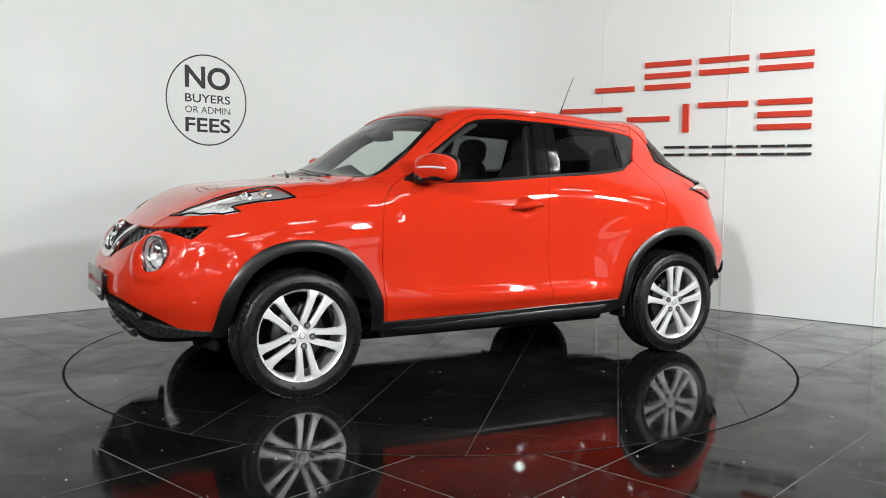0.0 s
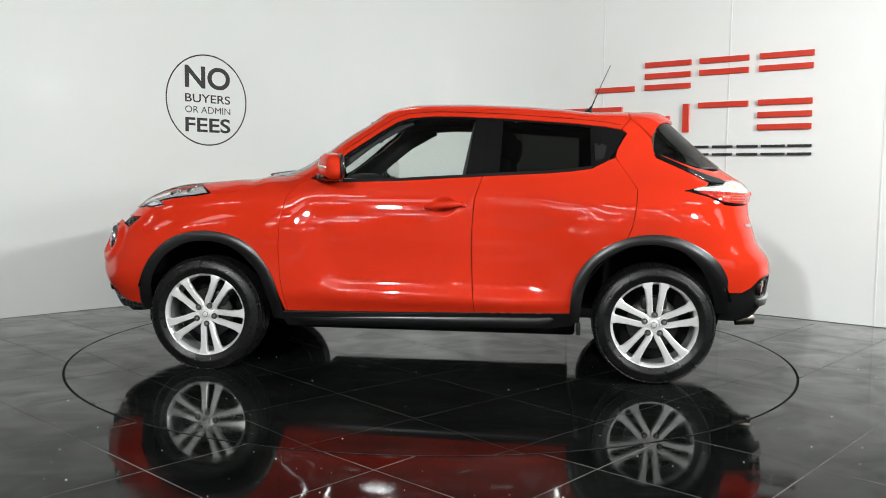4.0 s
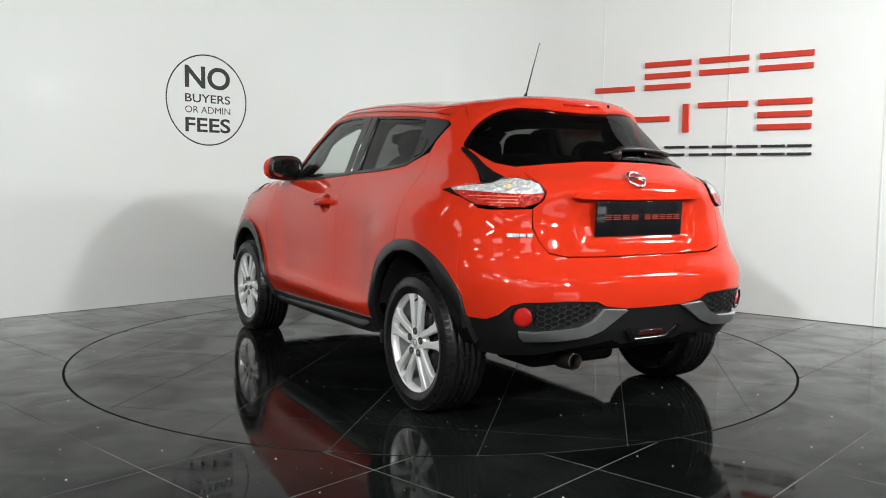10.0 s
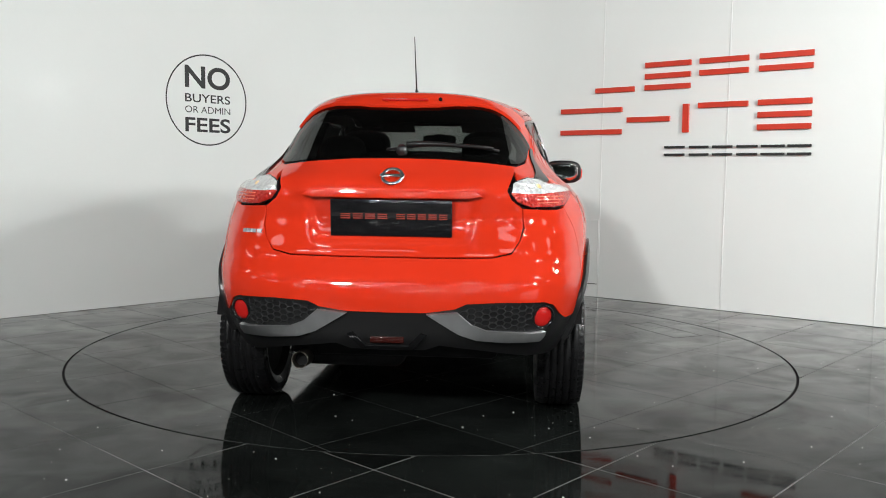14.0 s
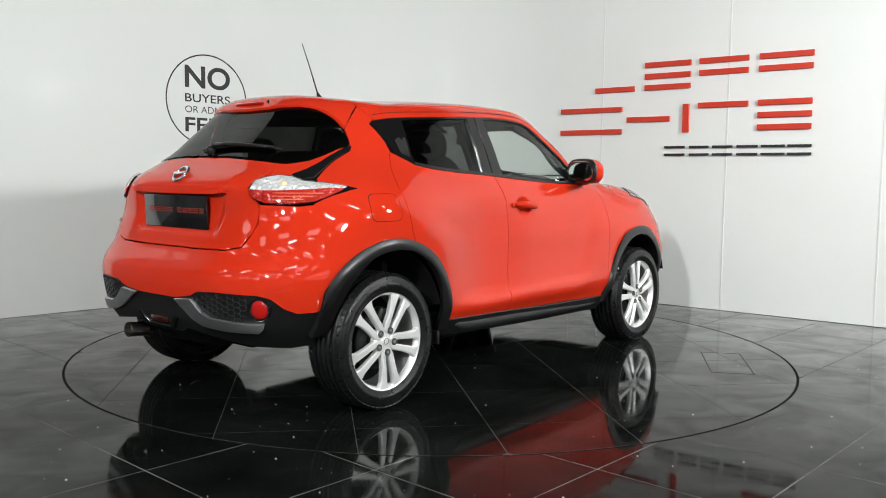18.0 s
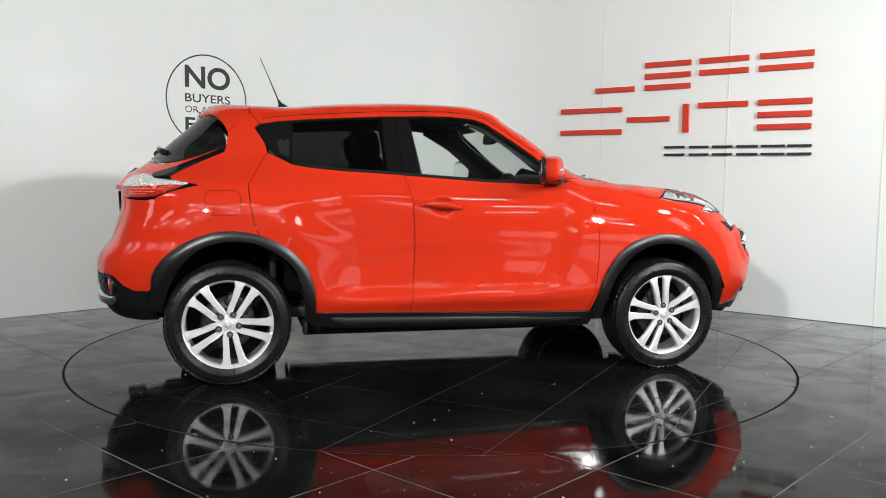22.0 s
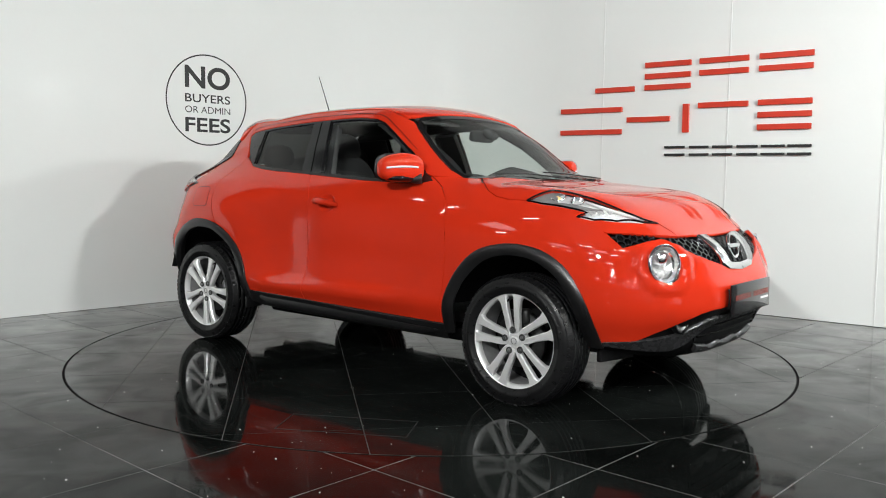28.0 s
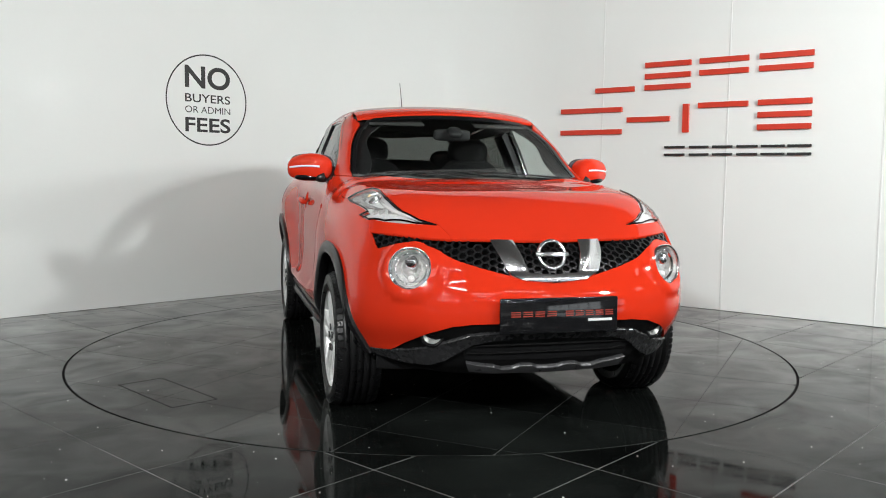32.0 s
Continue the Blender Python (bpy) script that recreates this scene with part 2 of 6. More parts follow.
    for f in rest.faces:
        f.normal_update()
        if f.normal.z < 0:
            f.normal_flip()
    tagged(part("far_tiles", rest, TILE, floor, smooth=False), kind="stuff")
    # unseen pale floor sheet, added behind the camera to lighten the doors' reflections
    bm = box_bm(28.0, 16.2, 0.006, (0, -15.9, 0.0032))
    part("screed", bm, PALE_FLOOR, floor, "unseen pale grey floor sheet added to lighten the door reflections", smooth=False)

    table = tagged(empty("turntable"), "round turntable flush with the floor, black gloss tiles", "turntable")
    bm = bmesh.new()
    bmesh.ops.create_circle(bm, cap_ends=True, segments=160, radius=TABLE_R - 0.004)
    bmesh.ops.translate(bm, vec=(0, 0, -0.0007), verts=bm.verts)
    part("disc", bm, GROUT_TURN, table)
    for i in range(-5, 5):
        for j in range(-5, 5):
            c = ((i + 0.5) * 0.602, (j + 0.5) * 0.602)
            pts = clipped(c[0], c[1], 0.301 - 0.0018, True, TABLE_R - 0.007)
            if not pts:
                continue
            tile_mesh([turn_uv(p, 49.0) for p in pts], TILE_TURN, "tile", table, 0.0)
    # access hatch: a thin plate with a dark gap round it
    rot = Matrix.Translation((0.87, -1.64, 0)) @ Matrix.Rotation(radians(29), 4, "Z")
    for sx, sy, ax, ay in ((0.60, 0.004, 0, -0.12), (0.60, 0.004, 0, 0.12), (0.004, 0.236, -0.298, 0), (0.004, 0.236, 0.298, 0)):
        bm = box_bm(sx, sy, 0.0008, (ax, ay, 0.0004))
        bmesh.ops.transform(bm, matrix=rot, verts=bm.verts)
        part("hatch_gap", bm, HATCH_GAP, table, smooth=False)
    grit(table, 130, 0.0, TABLE_R - 0.05, 5)
    grit(floor, 520, TABLE_R + 0.05, 4.6, 9)
    return table


def grit(parent, count, r0, r1, seed):
    """Loose pale specks on the polished tiles."""
    rnd = random.Random(seed)
    bm = bmesh.new()
    k = 0
    while k < count:
        x, y = rnd.uniform(-r1, r1), rnd.uniform(-r1, min(r1, 2.2))
        if not r0 < math.hypot(x, y) < r1:
            continue
        k += 1
        s = rnd.choice((0.0010, 0.0012, 0.0015, 0.0018, 0.0026)) * rnd.uniform(0.8, 1.3)
        m = Matrix.Translation((x, y, s * 0.5)) @ Matrix.Rotation(rnd.uniform(0, 6), 4, "Z") @ Matrix.Diagonal((s * rnd.uniform(1, 2), s, s * 0.9, 1))
        bmesh.ops.create_icosphere(bm, subdivisions=1, radius=1.0, matrix=m)
    tagged(part("grit", bm, GRIT, parent), kind="stuff")


GRIT = material("pale_grit", (0.75, 0.75, 0.72), 0.7)


def turn_uv(p, degrees=TILE_TURN_DEG):
    """From the tiles' own axes to the room: u along the normal of the rising joints, v along the other."""
    a = radians(degrees)
    return Vector((p.x * math.sin(a) + p.y * math.cos(a), -p.x * math.cos(a) + p.y * math.sin(a)))


HATCH_GAP = material("hatch_gap", (0.004, 0.004, 0.004), 0.7)
GROUT_TURN = noisy(material("table_joint", (0.065, 0.067, 0.065), 0.7), 4, 0.3, 1.5, 0.1)


TRIM = noisy(material("white_joint_trim", (0.74, 0.76, 0.74), 0.35, spec=0.3), 2.0, 0.95, 1.03, 0.05)


def walls():
    def panel_run(wall, start, along, edges, height, mat, trims=True):
        """Upright panels between the given distances, with narrow joints."""
        nrm = Vector((-along.y, along.x, 0))
        if nrm.dot(-start) < 0:
            nrm = -nrm
        for a, b in zip(edges[:-1], edges[1:]):
            w = b - a - (0.005 if trims else 0.0002)
            mid = start + along * ((a + b) / 2)
            rot = Matrix((along, nrm, Vector((0, 0, 1)))).transposed().to_4x4()
            bm = box_bm(w, 0.03, height, mid - nrm * 0.015 + Vector((0, 0, height / 2 + 0.002)), 0.002 if trims else 0.0, 1, rot)
            part("panel", bm, mat, wall, smooth=False)
            if not trims:
                continue
            edge = start + along * a
            bm = box_bm(0.014, 0.006, height, edge + nrm * 0.001 + Vector((0, 0, height / 2 + 0.002)), 0.0015, 1, rot)
            part("joint_trim", bm, TRIM, wall, smooth=False)
        return nrm

    west = tagged(empty("wall_west"), "glossy white wall cladding in tall panels", "wall", kind="structure")
    panel_run(west, CORNER, DIR_W, [3.08, 4.29, 5.48], WALL_TOP, WALL, False)
    east = tagged(empty("wall_east"), "glossy white wall cladding in tall panels", "wall", kind="structure")
    panel_run(east, CORNER, DIR_E, [2.36, 3.54, 4.75, 5.96, 7.2], WALL_TOP, WALL)
    # curved corner between the two, running on flat to the first joint of each wall
    corner = tagged(empty("wall_corner"), "curved white wall cladding between the straight walls", "wall", kind="structure")
    n_w = Vector((-DIR_W.y, DIR_W.x, 0))
    n_w = n_w if n_w.dot(-CORNER) > 0 else -n_w
    n_e = Vector((-DIR_E.y, DIR_E.x, 0))
    n_e = n_e if n_e.dot(-CORNER) > 0 else -n_e
    half = math.acos(max(-1, min(1, DIR_W.dot(DIR_E)))) / 2
    radius = TANGENT * math.tan(half)
    centre = CORNER + DIR_W * TANGENT + n_w * radius
    a0 = math.atan2(-n_w.y, -n_w.x)
    a1 = math.atan2(-n_e.y, -n_e.x)
    if a1 > a0:
        a1 -= 2 * math.pi
    line = [(CORNER + DIR_W * d, -n_w) for d in (3.0799, 2.5)]
    for k in range(61):
        a = a0 + (a1 - a0) * k / 60
        d = Vector((math.cos(a), math.sin(a), 0))
        line.append((centre + d * radius, d))
    line += [(CORNER + DIR_E * d, -n_e) for d in (2.1, 2.3575)]
    bm = bmesh.new()
    cols = [[bm.verts.new(p + d * o + Vector((0, 0, z))) for o, z in ((0, 0.002), (0, WALL_TOP), (0.03, WALL_TOP), (0.03, 0.002))] for p, d in line]
    for c, d in zip(cols[:-1], cols[1:]):
        for k in range(4):
            bm.faces.new((c[k], d[k], d[(k + 1) % 4], c[(k + 1) % 4]))
    bmesh.ops.recalc_face_normals(bm, faces=bm.faces)
    ob = part("panel", bm, WALL, corner)
    smooth_by_angle(ob)
    # backing behind the joints, and the shell of the room behind the camera
    ends = [CORNER + DIR_W * 5.48, CORNER + DIR_E * 7.2]
    corners = [ends[0], Vector((-14.0, ends[0].y, 0)), Vector((-14.0, -24.0, 0)), Vector((14.0, -24.0, 0)), Vector((14.0, ends[1].y, 0)), ends[1]]
    shell = tuple(zip(corners[:-1], corners[1:], ("wall_north_west", "wall_far_west", "wall_south", "wall_far_east", "wall_north_east")))
    for p, q, nm in shell:
        d = (q - p)
        ln = d.length
        d.normalize()
        nr = Vector((-d.y, d.x, 0))
        rot = Matrix((d, nr, Vector((0, 0, 1)))).transposed().to_4x4()
        bm = box_bm(ln, 0.12, WALL_TOP, (p + q) / 2 - nr * 0.06 * (1 if nr.dot(-p) > 0 else -1) + Vector((0, 0, WALL_TOP / 2)), 0, 1, rot)
        tagged(link_mesh(nm, bm, WALL_PLAIN, smooth=False), "plain painted show room wall", "wall", kind="structure")
    for p, d, ln in ((CORNER, DIR_W, 5.6), (CORNER, DIR_E, 7.4)):
        nr = Vector((-d.y, d.x, 0))
        nr = nr if nr.dot(-CORNER) > 0 else -nr
        rot = Matrix((d, nr, Vector((0, 0, 1)))).transposed().to_4x4()
        bm = box_bm(ln - TANGENT, 0.04, WALL_TOP, p + d * (ln + TANGENT) / 2 - nr * 0.055 + Vector((0, 0, WALL_TOP / 2)), 0, 1, rot)
        part("backing", bm, SEAM, west if d is DIR_W else east, smooth=False)
    bm = box_bm(29, 32, 0.1, (0, -9.5, WALL_TOP + 0.05))
    tagged(link_mesh("ceiling", bm, CEIL, smooth=False), "plain pale ceiling", "ceiling", kind="structure")
    return n_w, n_e


N_W, N_E = walls()
TABLE = floor_and_table()


def ceiling_light(m):
    ob = tagged(empty("ceiling_light", m), "white strip light hung under the ceiling", "ceiling light", "strip lights")
    part("housing", box_bm(1.45, 0.13, 0.06, (0, 0, 0.04), 0.01), CEIL, ob, smooth=False)
    part("tube", box_bm(1.36, 0.08, 0.035, (0, 0, -0.008), 0.012), LAMP_GLOW, ob)
    return ob


strip = ceiling_light(pose(-4.6, -4.0, 4.731))
for sx, sy in ((4.6, -4.0), (-3.2, -6.8), (0.4, -6.8), (4.0, -6.8), (-6.8, -2.0), (6.8, -2.0)):
    copy_thing(strip, pose(sx, sy, 4.731))
# rows over the hall behind, set off from one another
for row in range(5):
    for col in range(-2, 3):
        copy_thing(strip, pose(3.6 * col + 1.5 * (row % 2) - 0.7, -9.4 - 3.0 * row, 4.731))
for row in range(3):
    for side in (-1, 1):
        copy_thing(strip, pose(side * (9.2 + 1.6 * (row % 2)), -2.0 - 3.4 * row, 4.731))


def roof_light(m):
    """A dim translucent panel set in the roof of the hall."""
    ob = tagged(empty("roof_light", m), "dim translucent roof panel in a grey frame", "roof light", "roof panels")
    for sx, sy, ax, ay in ((2.0, 0.06, 0, -0.53), (2.0, 0.06, 0, 0.53), (0.06, 1.0, -0.97, 0), (0.06, 1.0, 0.97, 0)):
        part("frame_bar", box_bm(sx, sy, 0.05, (ax, ay, 0.0), 0.008, 1), CEIL, ob, smooth=False)
    part("panel", box_bm(1.88, 1.0, 0.02, (0, 0, 0.008), 0.004, 1), PANEL_GLOW, ob, smooth=False)
    return ob


roof_panel = roof_light(pose(-7.0, -7.6, 4.765))
for sx, sy in ((7.2, -7.6), (-2.4, -8.2), (2.6, -8.2), (-9.0, -4.6), (9.4, -4.6)):
    copy_thing(roof_panel, pose(sx, sy, 4.765))


def glow_panes():
    """Unseen glowing panes added on the solid hall wall as a reflected light source."""
    win = tagged(empty("window_1", pose(13.9, -17.0, 0.0)), "unseen row of tall glowing panes in dark bars, added for reflections", "window", kind="structure")
    for k in range(7):
        part("mullion", box_bm(0.08, 0.10, 2.5, (0, -6.0 + 2.0 * k, 1.45), 0.01, 1), BLACK_PLASTIC, win, smooth=False)
    for z in (0.2, 2.7):
        part("frame_bar", box_bm(0.08, 12.1, 0.10, (0.002, 0, z), 0.01, 1), BLACK_PLASTIC, win, smooth=False)
    for k in range(6):
        part("pane", box_bm(0.02, 1.90, 2.4, (0.03, -5.0 + 2.0 * k, 1.45), 0.002, 1), PANE_GLOW, win, smooth=False)


glow_panes()


def wall_frame(side, along, z, lift=0.0):
    """A pose on a wall: x to the right as one faces it, y up, z out into the room."""
    d, n = (DIR_W, N_W) if side == "west" else (DIR_E, N_E)
    x = -d if side == "west" else d
    m = Matrix((x, Vector((0, 0, 1)), n)).transposed().to_4x4()
    m.translation = CORNER + d * along + n * lift + Vector((0, 0, z))
    return m


def round_sign():
    ring = tagged(empty("wall_sticker", wall_frame("west", 2.487, 1.777, 0.001)), "round black outlined notice lettered on the white wall", "wall sign")
    bm = bmesh.new()
    n = 96
    prof = ((0.391, 0.0), (0.391, 0.0012), (0.403, 0.0012), (0.403, 0.0))
    rows = [[bm.verts.new((r * math.cos(a), r * math.sin(a), h)) for r, h in prof] for a in np.linspace(0, 2 * math.pi, n, endpoint=False)]
    for i in range(n):
        for k in range(3):
            bm.faces.new((rows[i][k], rows[i][k + 1], rows[(i + 1) % n][k + 1], rows[(i + 1) % n][k]))
    bmesh.ops.recalc_face_normals(bm, faces=bm.faces)
    part("outline", bm, SIGN_BLACK, ring, smooth=False)
    for word, z0, z1, fat in (("NO", 1.876, 2.074, 0.024), ("BUYERS", 1.753, 1.827, 0.010), ("OR ADMIN", 1.660, 1.719, 0.0), ("FEES", 1.492, 1.620, 0.020)):
        cu = bpy.data.curves.new("lettering", "FONT")
        cu.body, cu.size, cu.align_x, cu.offset = word, 1.0, "LEFT", fat
        tmp = new("lettering", cu)
        bpy.context.view_layer.update()
        me = bpy.data.meshes.new_from_object(tmp.evaluated_get(bpy.context.evaluated_depsgraph_get()))
        bpy.data.objects.remove(tmp)
        co = np.array([v.co[:] for v in me.vertices])
        lo, hi = co.min(0), co.max(0)
        w = 0.450
        sx, sy = w / (hi[0] - lo[0]), (z1 - z0) / (hi[1] - lo[1])
        for v in me.vertices:
            v.co = ((v.co.x - lo[0]) * sx - w / 2 + 0.005, (v.co.y - lo[1]) * sy + z0 - 1.777, 0.001)
        me.materials.clear()
        me.materials.append(SIGN_BLACK)
        ob = new("lettering", me)
        ob.parent = ring


def bar_sign():
    """The firm's sign, as plain bars in its colours."""
    sign = tagged(empty("wall_sign"), "raised red and black bars mounted on the white wall", "wall sign")

    def bar(a0, a1, z0, z1, mat):
        m = wall_frame("east", (a0 + a1) / 2, (z0 + z1) / 2, 0.016)
        bm = box_bm(a1 - a0, z1 - z0, 0.022, (0, 0, 0), 0.002, 1)
        bmesh.ops.transform(bm, matrix=m, verts=bm.verts)
        part("bar", bm, mat, sign, smooth=False)
    th = 0.046
    for a0, a1, levels in ((2.293, 2.684, (0,)), (2.785, 3.211, (0, 1, 2)), (3.287, 3.710, (1, 2)), (3.795, 4.222, (1, 2))):
        for k in levels:
            z = (1.915, 2.014, 2.114)[k] + (a0 - 2.3) * 0.004
            bar(a0, a1, z, z + th, SIGN_RED)
    for a0, a1, levels in ((1.93, 2.57, (0, 2)), (2.620, 3.034, (1,)), (3.148, 3.212, ()), (3.287, 3.715, (2,)), (3.797, 4.225, (0, 1, 2))):
        for k in levels:
            z = (1.533, 1.634, 1.735)[k] + (a0 - 1.9) * 0.004
            bar(a0, a1, z, z + th, SIGN_RED)
    bar(3.150, 3.208, 1.535, 1.782, SIGN_RED)
    for a0, a1 in ((2.992, 3.178), (3.220, 3.391), (3.425, 3.596), (3.634, 3.807), (3.836, 4.026), (4.048, 4.234)):
        for z in (1.332, 1.398):
            bar(a0, a1, z, z + 0.020, SIGN_BLACK)


def access_panel():
    """A small cover let into the wall beside the first joint."""
    ob = tagged(empty("access_panel", wall_frame("east", 2.195, 0.43, 0.001)), "low white access cover set in the wall", "access panel")
    part("cover", box_bm(0.296, 0.600, 0.004, (0, 0, 0.002), 0.0012, 1), WALL, ob, smooth=False)
    for sx, sy, ax, ay in ((0.308, 0.007, 0, 0.3045), (0.012, 0.600, 0.155, 0), (0.006, 0.600, -0.152, 0)):
        part("edge_trim", box_bm(sx, sy, 0.007, (ax, ay, 0.0035), 0.001, 1), TRIM, ob, smooth=False)
    part("lower_gap", box_bm(0.308, 0.006, 0.002, (0.0, -0.304, 0.001)), HATCH_GAP, ob, smooth=False)


round_sign()
bar_sign()
access_panel()

# ---- the car's skin, as one smooth form ----
def curve1(*pairs, fair=0.022):
    xs, ys = zip(*pairs)
    xs, ys = np.array(xs, float), np.array(ys, float)
    # monotone cubic slopes
    h, d = np.diff(xs), np.diff(ys) / np.diff(xs)
    m = np.zeros_like(ys)
    m[1:-1] = np.where(d[:-1] * d[1:] > 0, 2 * d[:-1] * d[1:] / np.where(d[:-1] + d[1:] == 0, 1, d[:-1] + d[1:]), 0)
    m[0], m[-1] = d[0], d[-1]

    def f(x):
        x = np.asarray(x, float)
        xc = np.clip(x, xs[0], xs[-1])
        i = np.clip(np.searchsorted(xs, xc, side="right") - 1, 0, len(h) - 1)
        t = (xc - xs[i]) / h[i]
        v = (2 * t**3 - 3 * t**2 + 1) * ys[i] + (t**3 - 2 * t**2 + t) * h[i] * m[i] + (-2 * t**3 + 3 * t**2) * ys[i + 1] + (t**3 - t**2) * h[i] * m[i + 1]
        return v + np.where(x < xs[0], (x - xs[0]) * m[0], 0) + np.where(x > xs[-1], (x - xs[-1]) * m[-1], 0)
    # faired: a running mean over a few centimetres takes the kinks out
    grid = np.arange(xs[0] - 0.6, xs[-1] + 0.6, 0.002)
    k = np.arange(-40, 41) * 0.002
    w = np.exp(-0.5 * (k / fair) ** 2)
    table = np.convolve(np.pad(f(grid), 40, mode="edge"), w / w.sum(), mode="valid")
    return lambda x: np.interp(np.asarray(x, float), grid, table)


HALF_W = curve1((0.15, 0.7195), (0.25, 0.7768), (0.35, 0.8242), (0.45, 0.8561), (0.55, 0.8664), (0.7, 0.8639), (0.80, 0.8590), (0.88, 0.8460), (0.95, 0.8290), (1.02, 0.8070), (1.08, 0.7840), (1.13, 0.7560), (1.2, 0.7304), (1.3, 0.6964), (1.4, 0.6537), (1.45, 0.6346), (1.5, 0.6029), (1.6, 0.5230))
NOSE = curve1((0.15, 1.7988), (0.22, 1.9006), (0.3, 2.0028), (0.4, 2.0403), (0.47, 2.0853), (0.53, 2.0991), (0.6, 2.0945), (0.7, 2.0531), (0.78, 2.0257), (0.86, 1.9748), (0.95, 1.9263), (1.05, 1.8219), (1.2, 1.5277), (1.5, 1.0271), fair=0.016)
TAIL = curve1((0.15, 1.7251), (0.25, 1.8361), (0.35, 1.9160), (0.43, 1.9595), (0.52, 1.9696), (0.6, 1.9770), (0.67, 1.9665), (0.72, 1.9315), (0.77, 1.8920), (0.85, 1.8665), (0.95, 1.8425), (1.03, 1.8469), (1.1, 1.8197), (1.147, 1.7592), (1.214, 1.6723), (1.303, 1.5730), (1.38, 1.4856), (1.451, 1.4149), (1.5, 1.3920), (1.6, 1.2860), fair=0.014)
TOP = curve1((-2.2, 1.3792), (-1.6, 1.4753), (-1.417, 1.5036), (-1.307, 1.5173), (-1.125, 1.5223), (-0.943, 1.5210), (-0.761, 1.5365), (-0.578, 1.5511), (-0.396, 1.5600), (-0.213, 1.5647), (-0.03, 1.5638), (0.12, 1.5599), (0.22, 1.5449), (0.31, 1.5196), (0.412, 1.4562), (0.523, 1.3943), (0.71, 1.2623), (0.897, 1.1541), (0.97, 1.1387), (1.04, 1.1072), (1.12, 1.0980), (1.25, 1.0745), (1.4, 1.0620), (1.55, 1.0489), (1.7, 0.9996), (1.83, 0.9267), (1.93, 0.8801), (2, 0.8634), (2.1, 0.8129), (2.3, 0.6223))


def bell(x, c, w):
    return np.exp(-((x - c) / w) ** 2)


def smax(a, b, k):
    h = np.clip(0.5 + 0.5 * (a - b) / k, 0, 1)
    return b * (1 - h) + a * h + k * h * (1 - h)


def ease(x, a, b):
    t = np.clip((x - a) / (b - a), 0, 1)
    return t * t * (3 - 2 * t)


K = dict(ff=0.0575, fx=1.8297, fw=0.4465, fz=0.6152, fh=0.3502, rf=0.0681, rx=-1.7610, rw=0.5247, rz=0.7580, rh=0.2796, sh=0.0520, dw=0.0100, sw=0.0200, tr=0.0596, tf=0.0376, nf=3.7098, nr=4.7616, nu=3.7020, f0=0.3686, r0=0.1479, ru=0.2692, ws=0.1513, c2=0.0979, c4=0.0919, hs=0.0028, hr=0.0040, hc=-0.0042, k0=0.0662, k1=0.0529)


SCOOP_F = curve1((0.30, 0.36), (0.45, 0.44), (0.56, 0.56), (0.73, 0.625), (0.90, 0.69), (1.05, 0.74))
SCOOP_R = curve1((0.30, -0.50), (0.50, -0.56), (0.66, -0.59), (0.785, -0.64), (0.885, -0.78), (1.00, -0.98))


def half_width(x, z):
    """Half width of the flank at length x and height z, before the ends round in."""
    w = HALF_W(z)
    low = ease(z, 1.18, 1.02)
    w = w + low * K["ff"] * bell(x, K["fx"], K["fw"]) * bell(z, K["fz"], K["fh"])
    w = w + low * K["rf"] * bell(x, K["rx"], K["rw"]) * bell(z, K["rz"], K["rh"])
    w = w + K["sh"] * bell(x, -1.25, 0.45) * bell(z, 0.985, 0.15)
    # the haunches rise quickly from the doors
    w = w + low * bell(z, 0.80, 0.20) * (0.010 * ease(x, -0.58, -0.92) * ease(x, -1.70, -1.25) + 0.008 * ease(x, 0.60, 0.90) * ease(x, 1.70, 1.25))
    # waisted doors with a swell above the sill
    w = w - K["dw"] * bell(x, 0.1, 0.75) * bell(z, 0.66, 0.11) + K["sw"] * bell(x, 0.1, 0.85) * bell(z, 0.455, 0.065)
    # the doors are scooped behind the front wing and waisted before the rear haunch
    f, r = SCOOP_F(z), SCOOP_R(z)
    zone = ease(z, 0.415, 0.525) * ease(z, 1.04, 0.80)
    w = w - zone * (0.014 * ease(x, f + 0.09, f - 0.09) * ease(x, -0.80, -0.40) + 0.030 * ease(x, -0.02, -0.54) * ease(x, r - 0.30, r + 0.04))
    w = w + 0.014 * bell(x, -0.90, 0.24) * bell(z, 0.88, 0.16)
    # a firm line along the foot of the doors, higher towards the front
    fold = 0.486 + 0.036 * x
    w = w + 0.0075 * ease(z, fold + 0.022, fold - 0.022) * ease(z, 0.365, 0.43) * ease(x, -0.86, -0.66) * ease(x, 0.74, 0.40)
    # the cabin tapers to both ends
    up = ease(z, 1.05, 1.25)
    return w * (1 - up * (K["tr"] * ease(x, -0.35, -1.25) + K["tf"] * ease(x, 0.1, 0.8)))


def top_z(x, y):
    """Height of roof, windscreen and bonnet over the ground."""
    a = np.abs(y)
    cab = ease(x, 1.30, 0.70)
    xs = x + K["ws"] * a**2 * ease(x, -0.1, 0.3) * ease(x, 1.10, 0.65)
    z = TOP(xs)
    z = z - cab * (K["c2"] * a**2 + K["c4"] * a**4)
    hood = 1 - cab
    return z + hood * (-K["hs"] * ease(a, 0.50, 0.86) + K["hr"] * bell(a, 0.60, 0.13) * bell(x, 1.45, 0.30) - K["hc"] * bell(a, 0.0, 0.25))


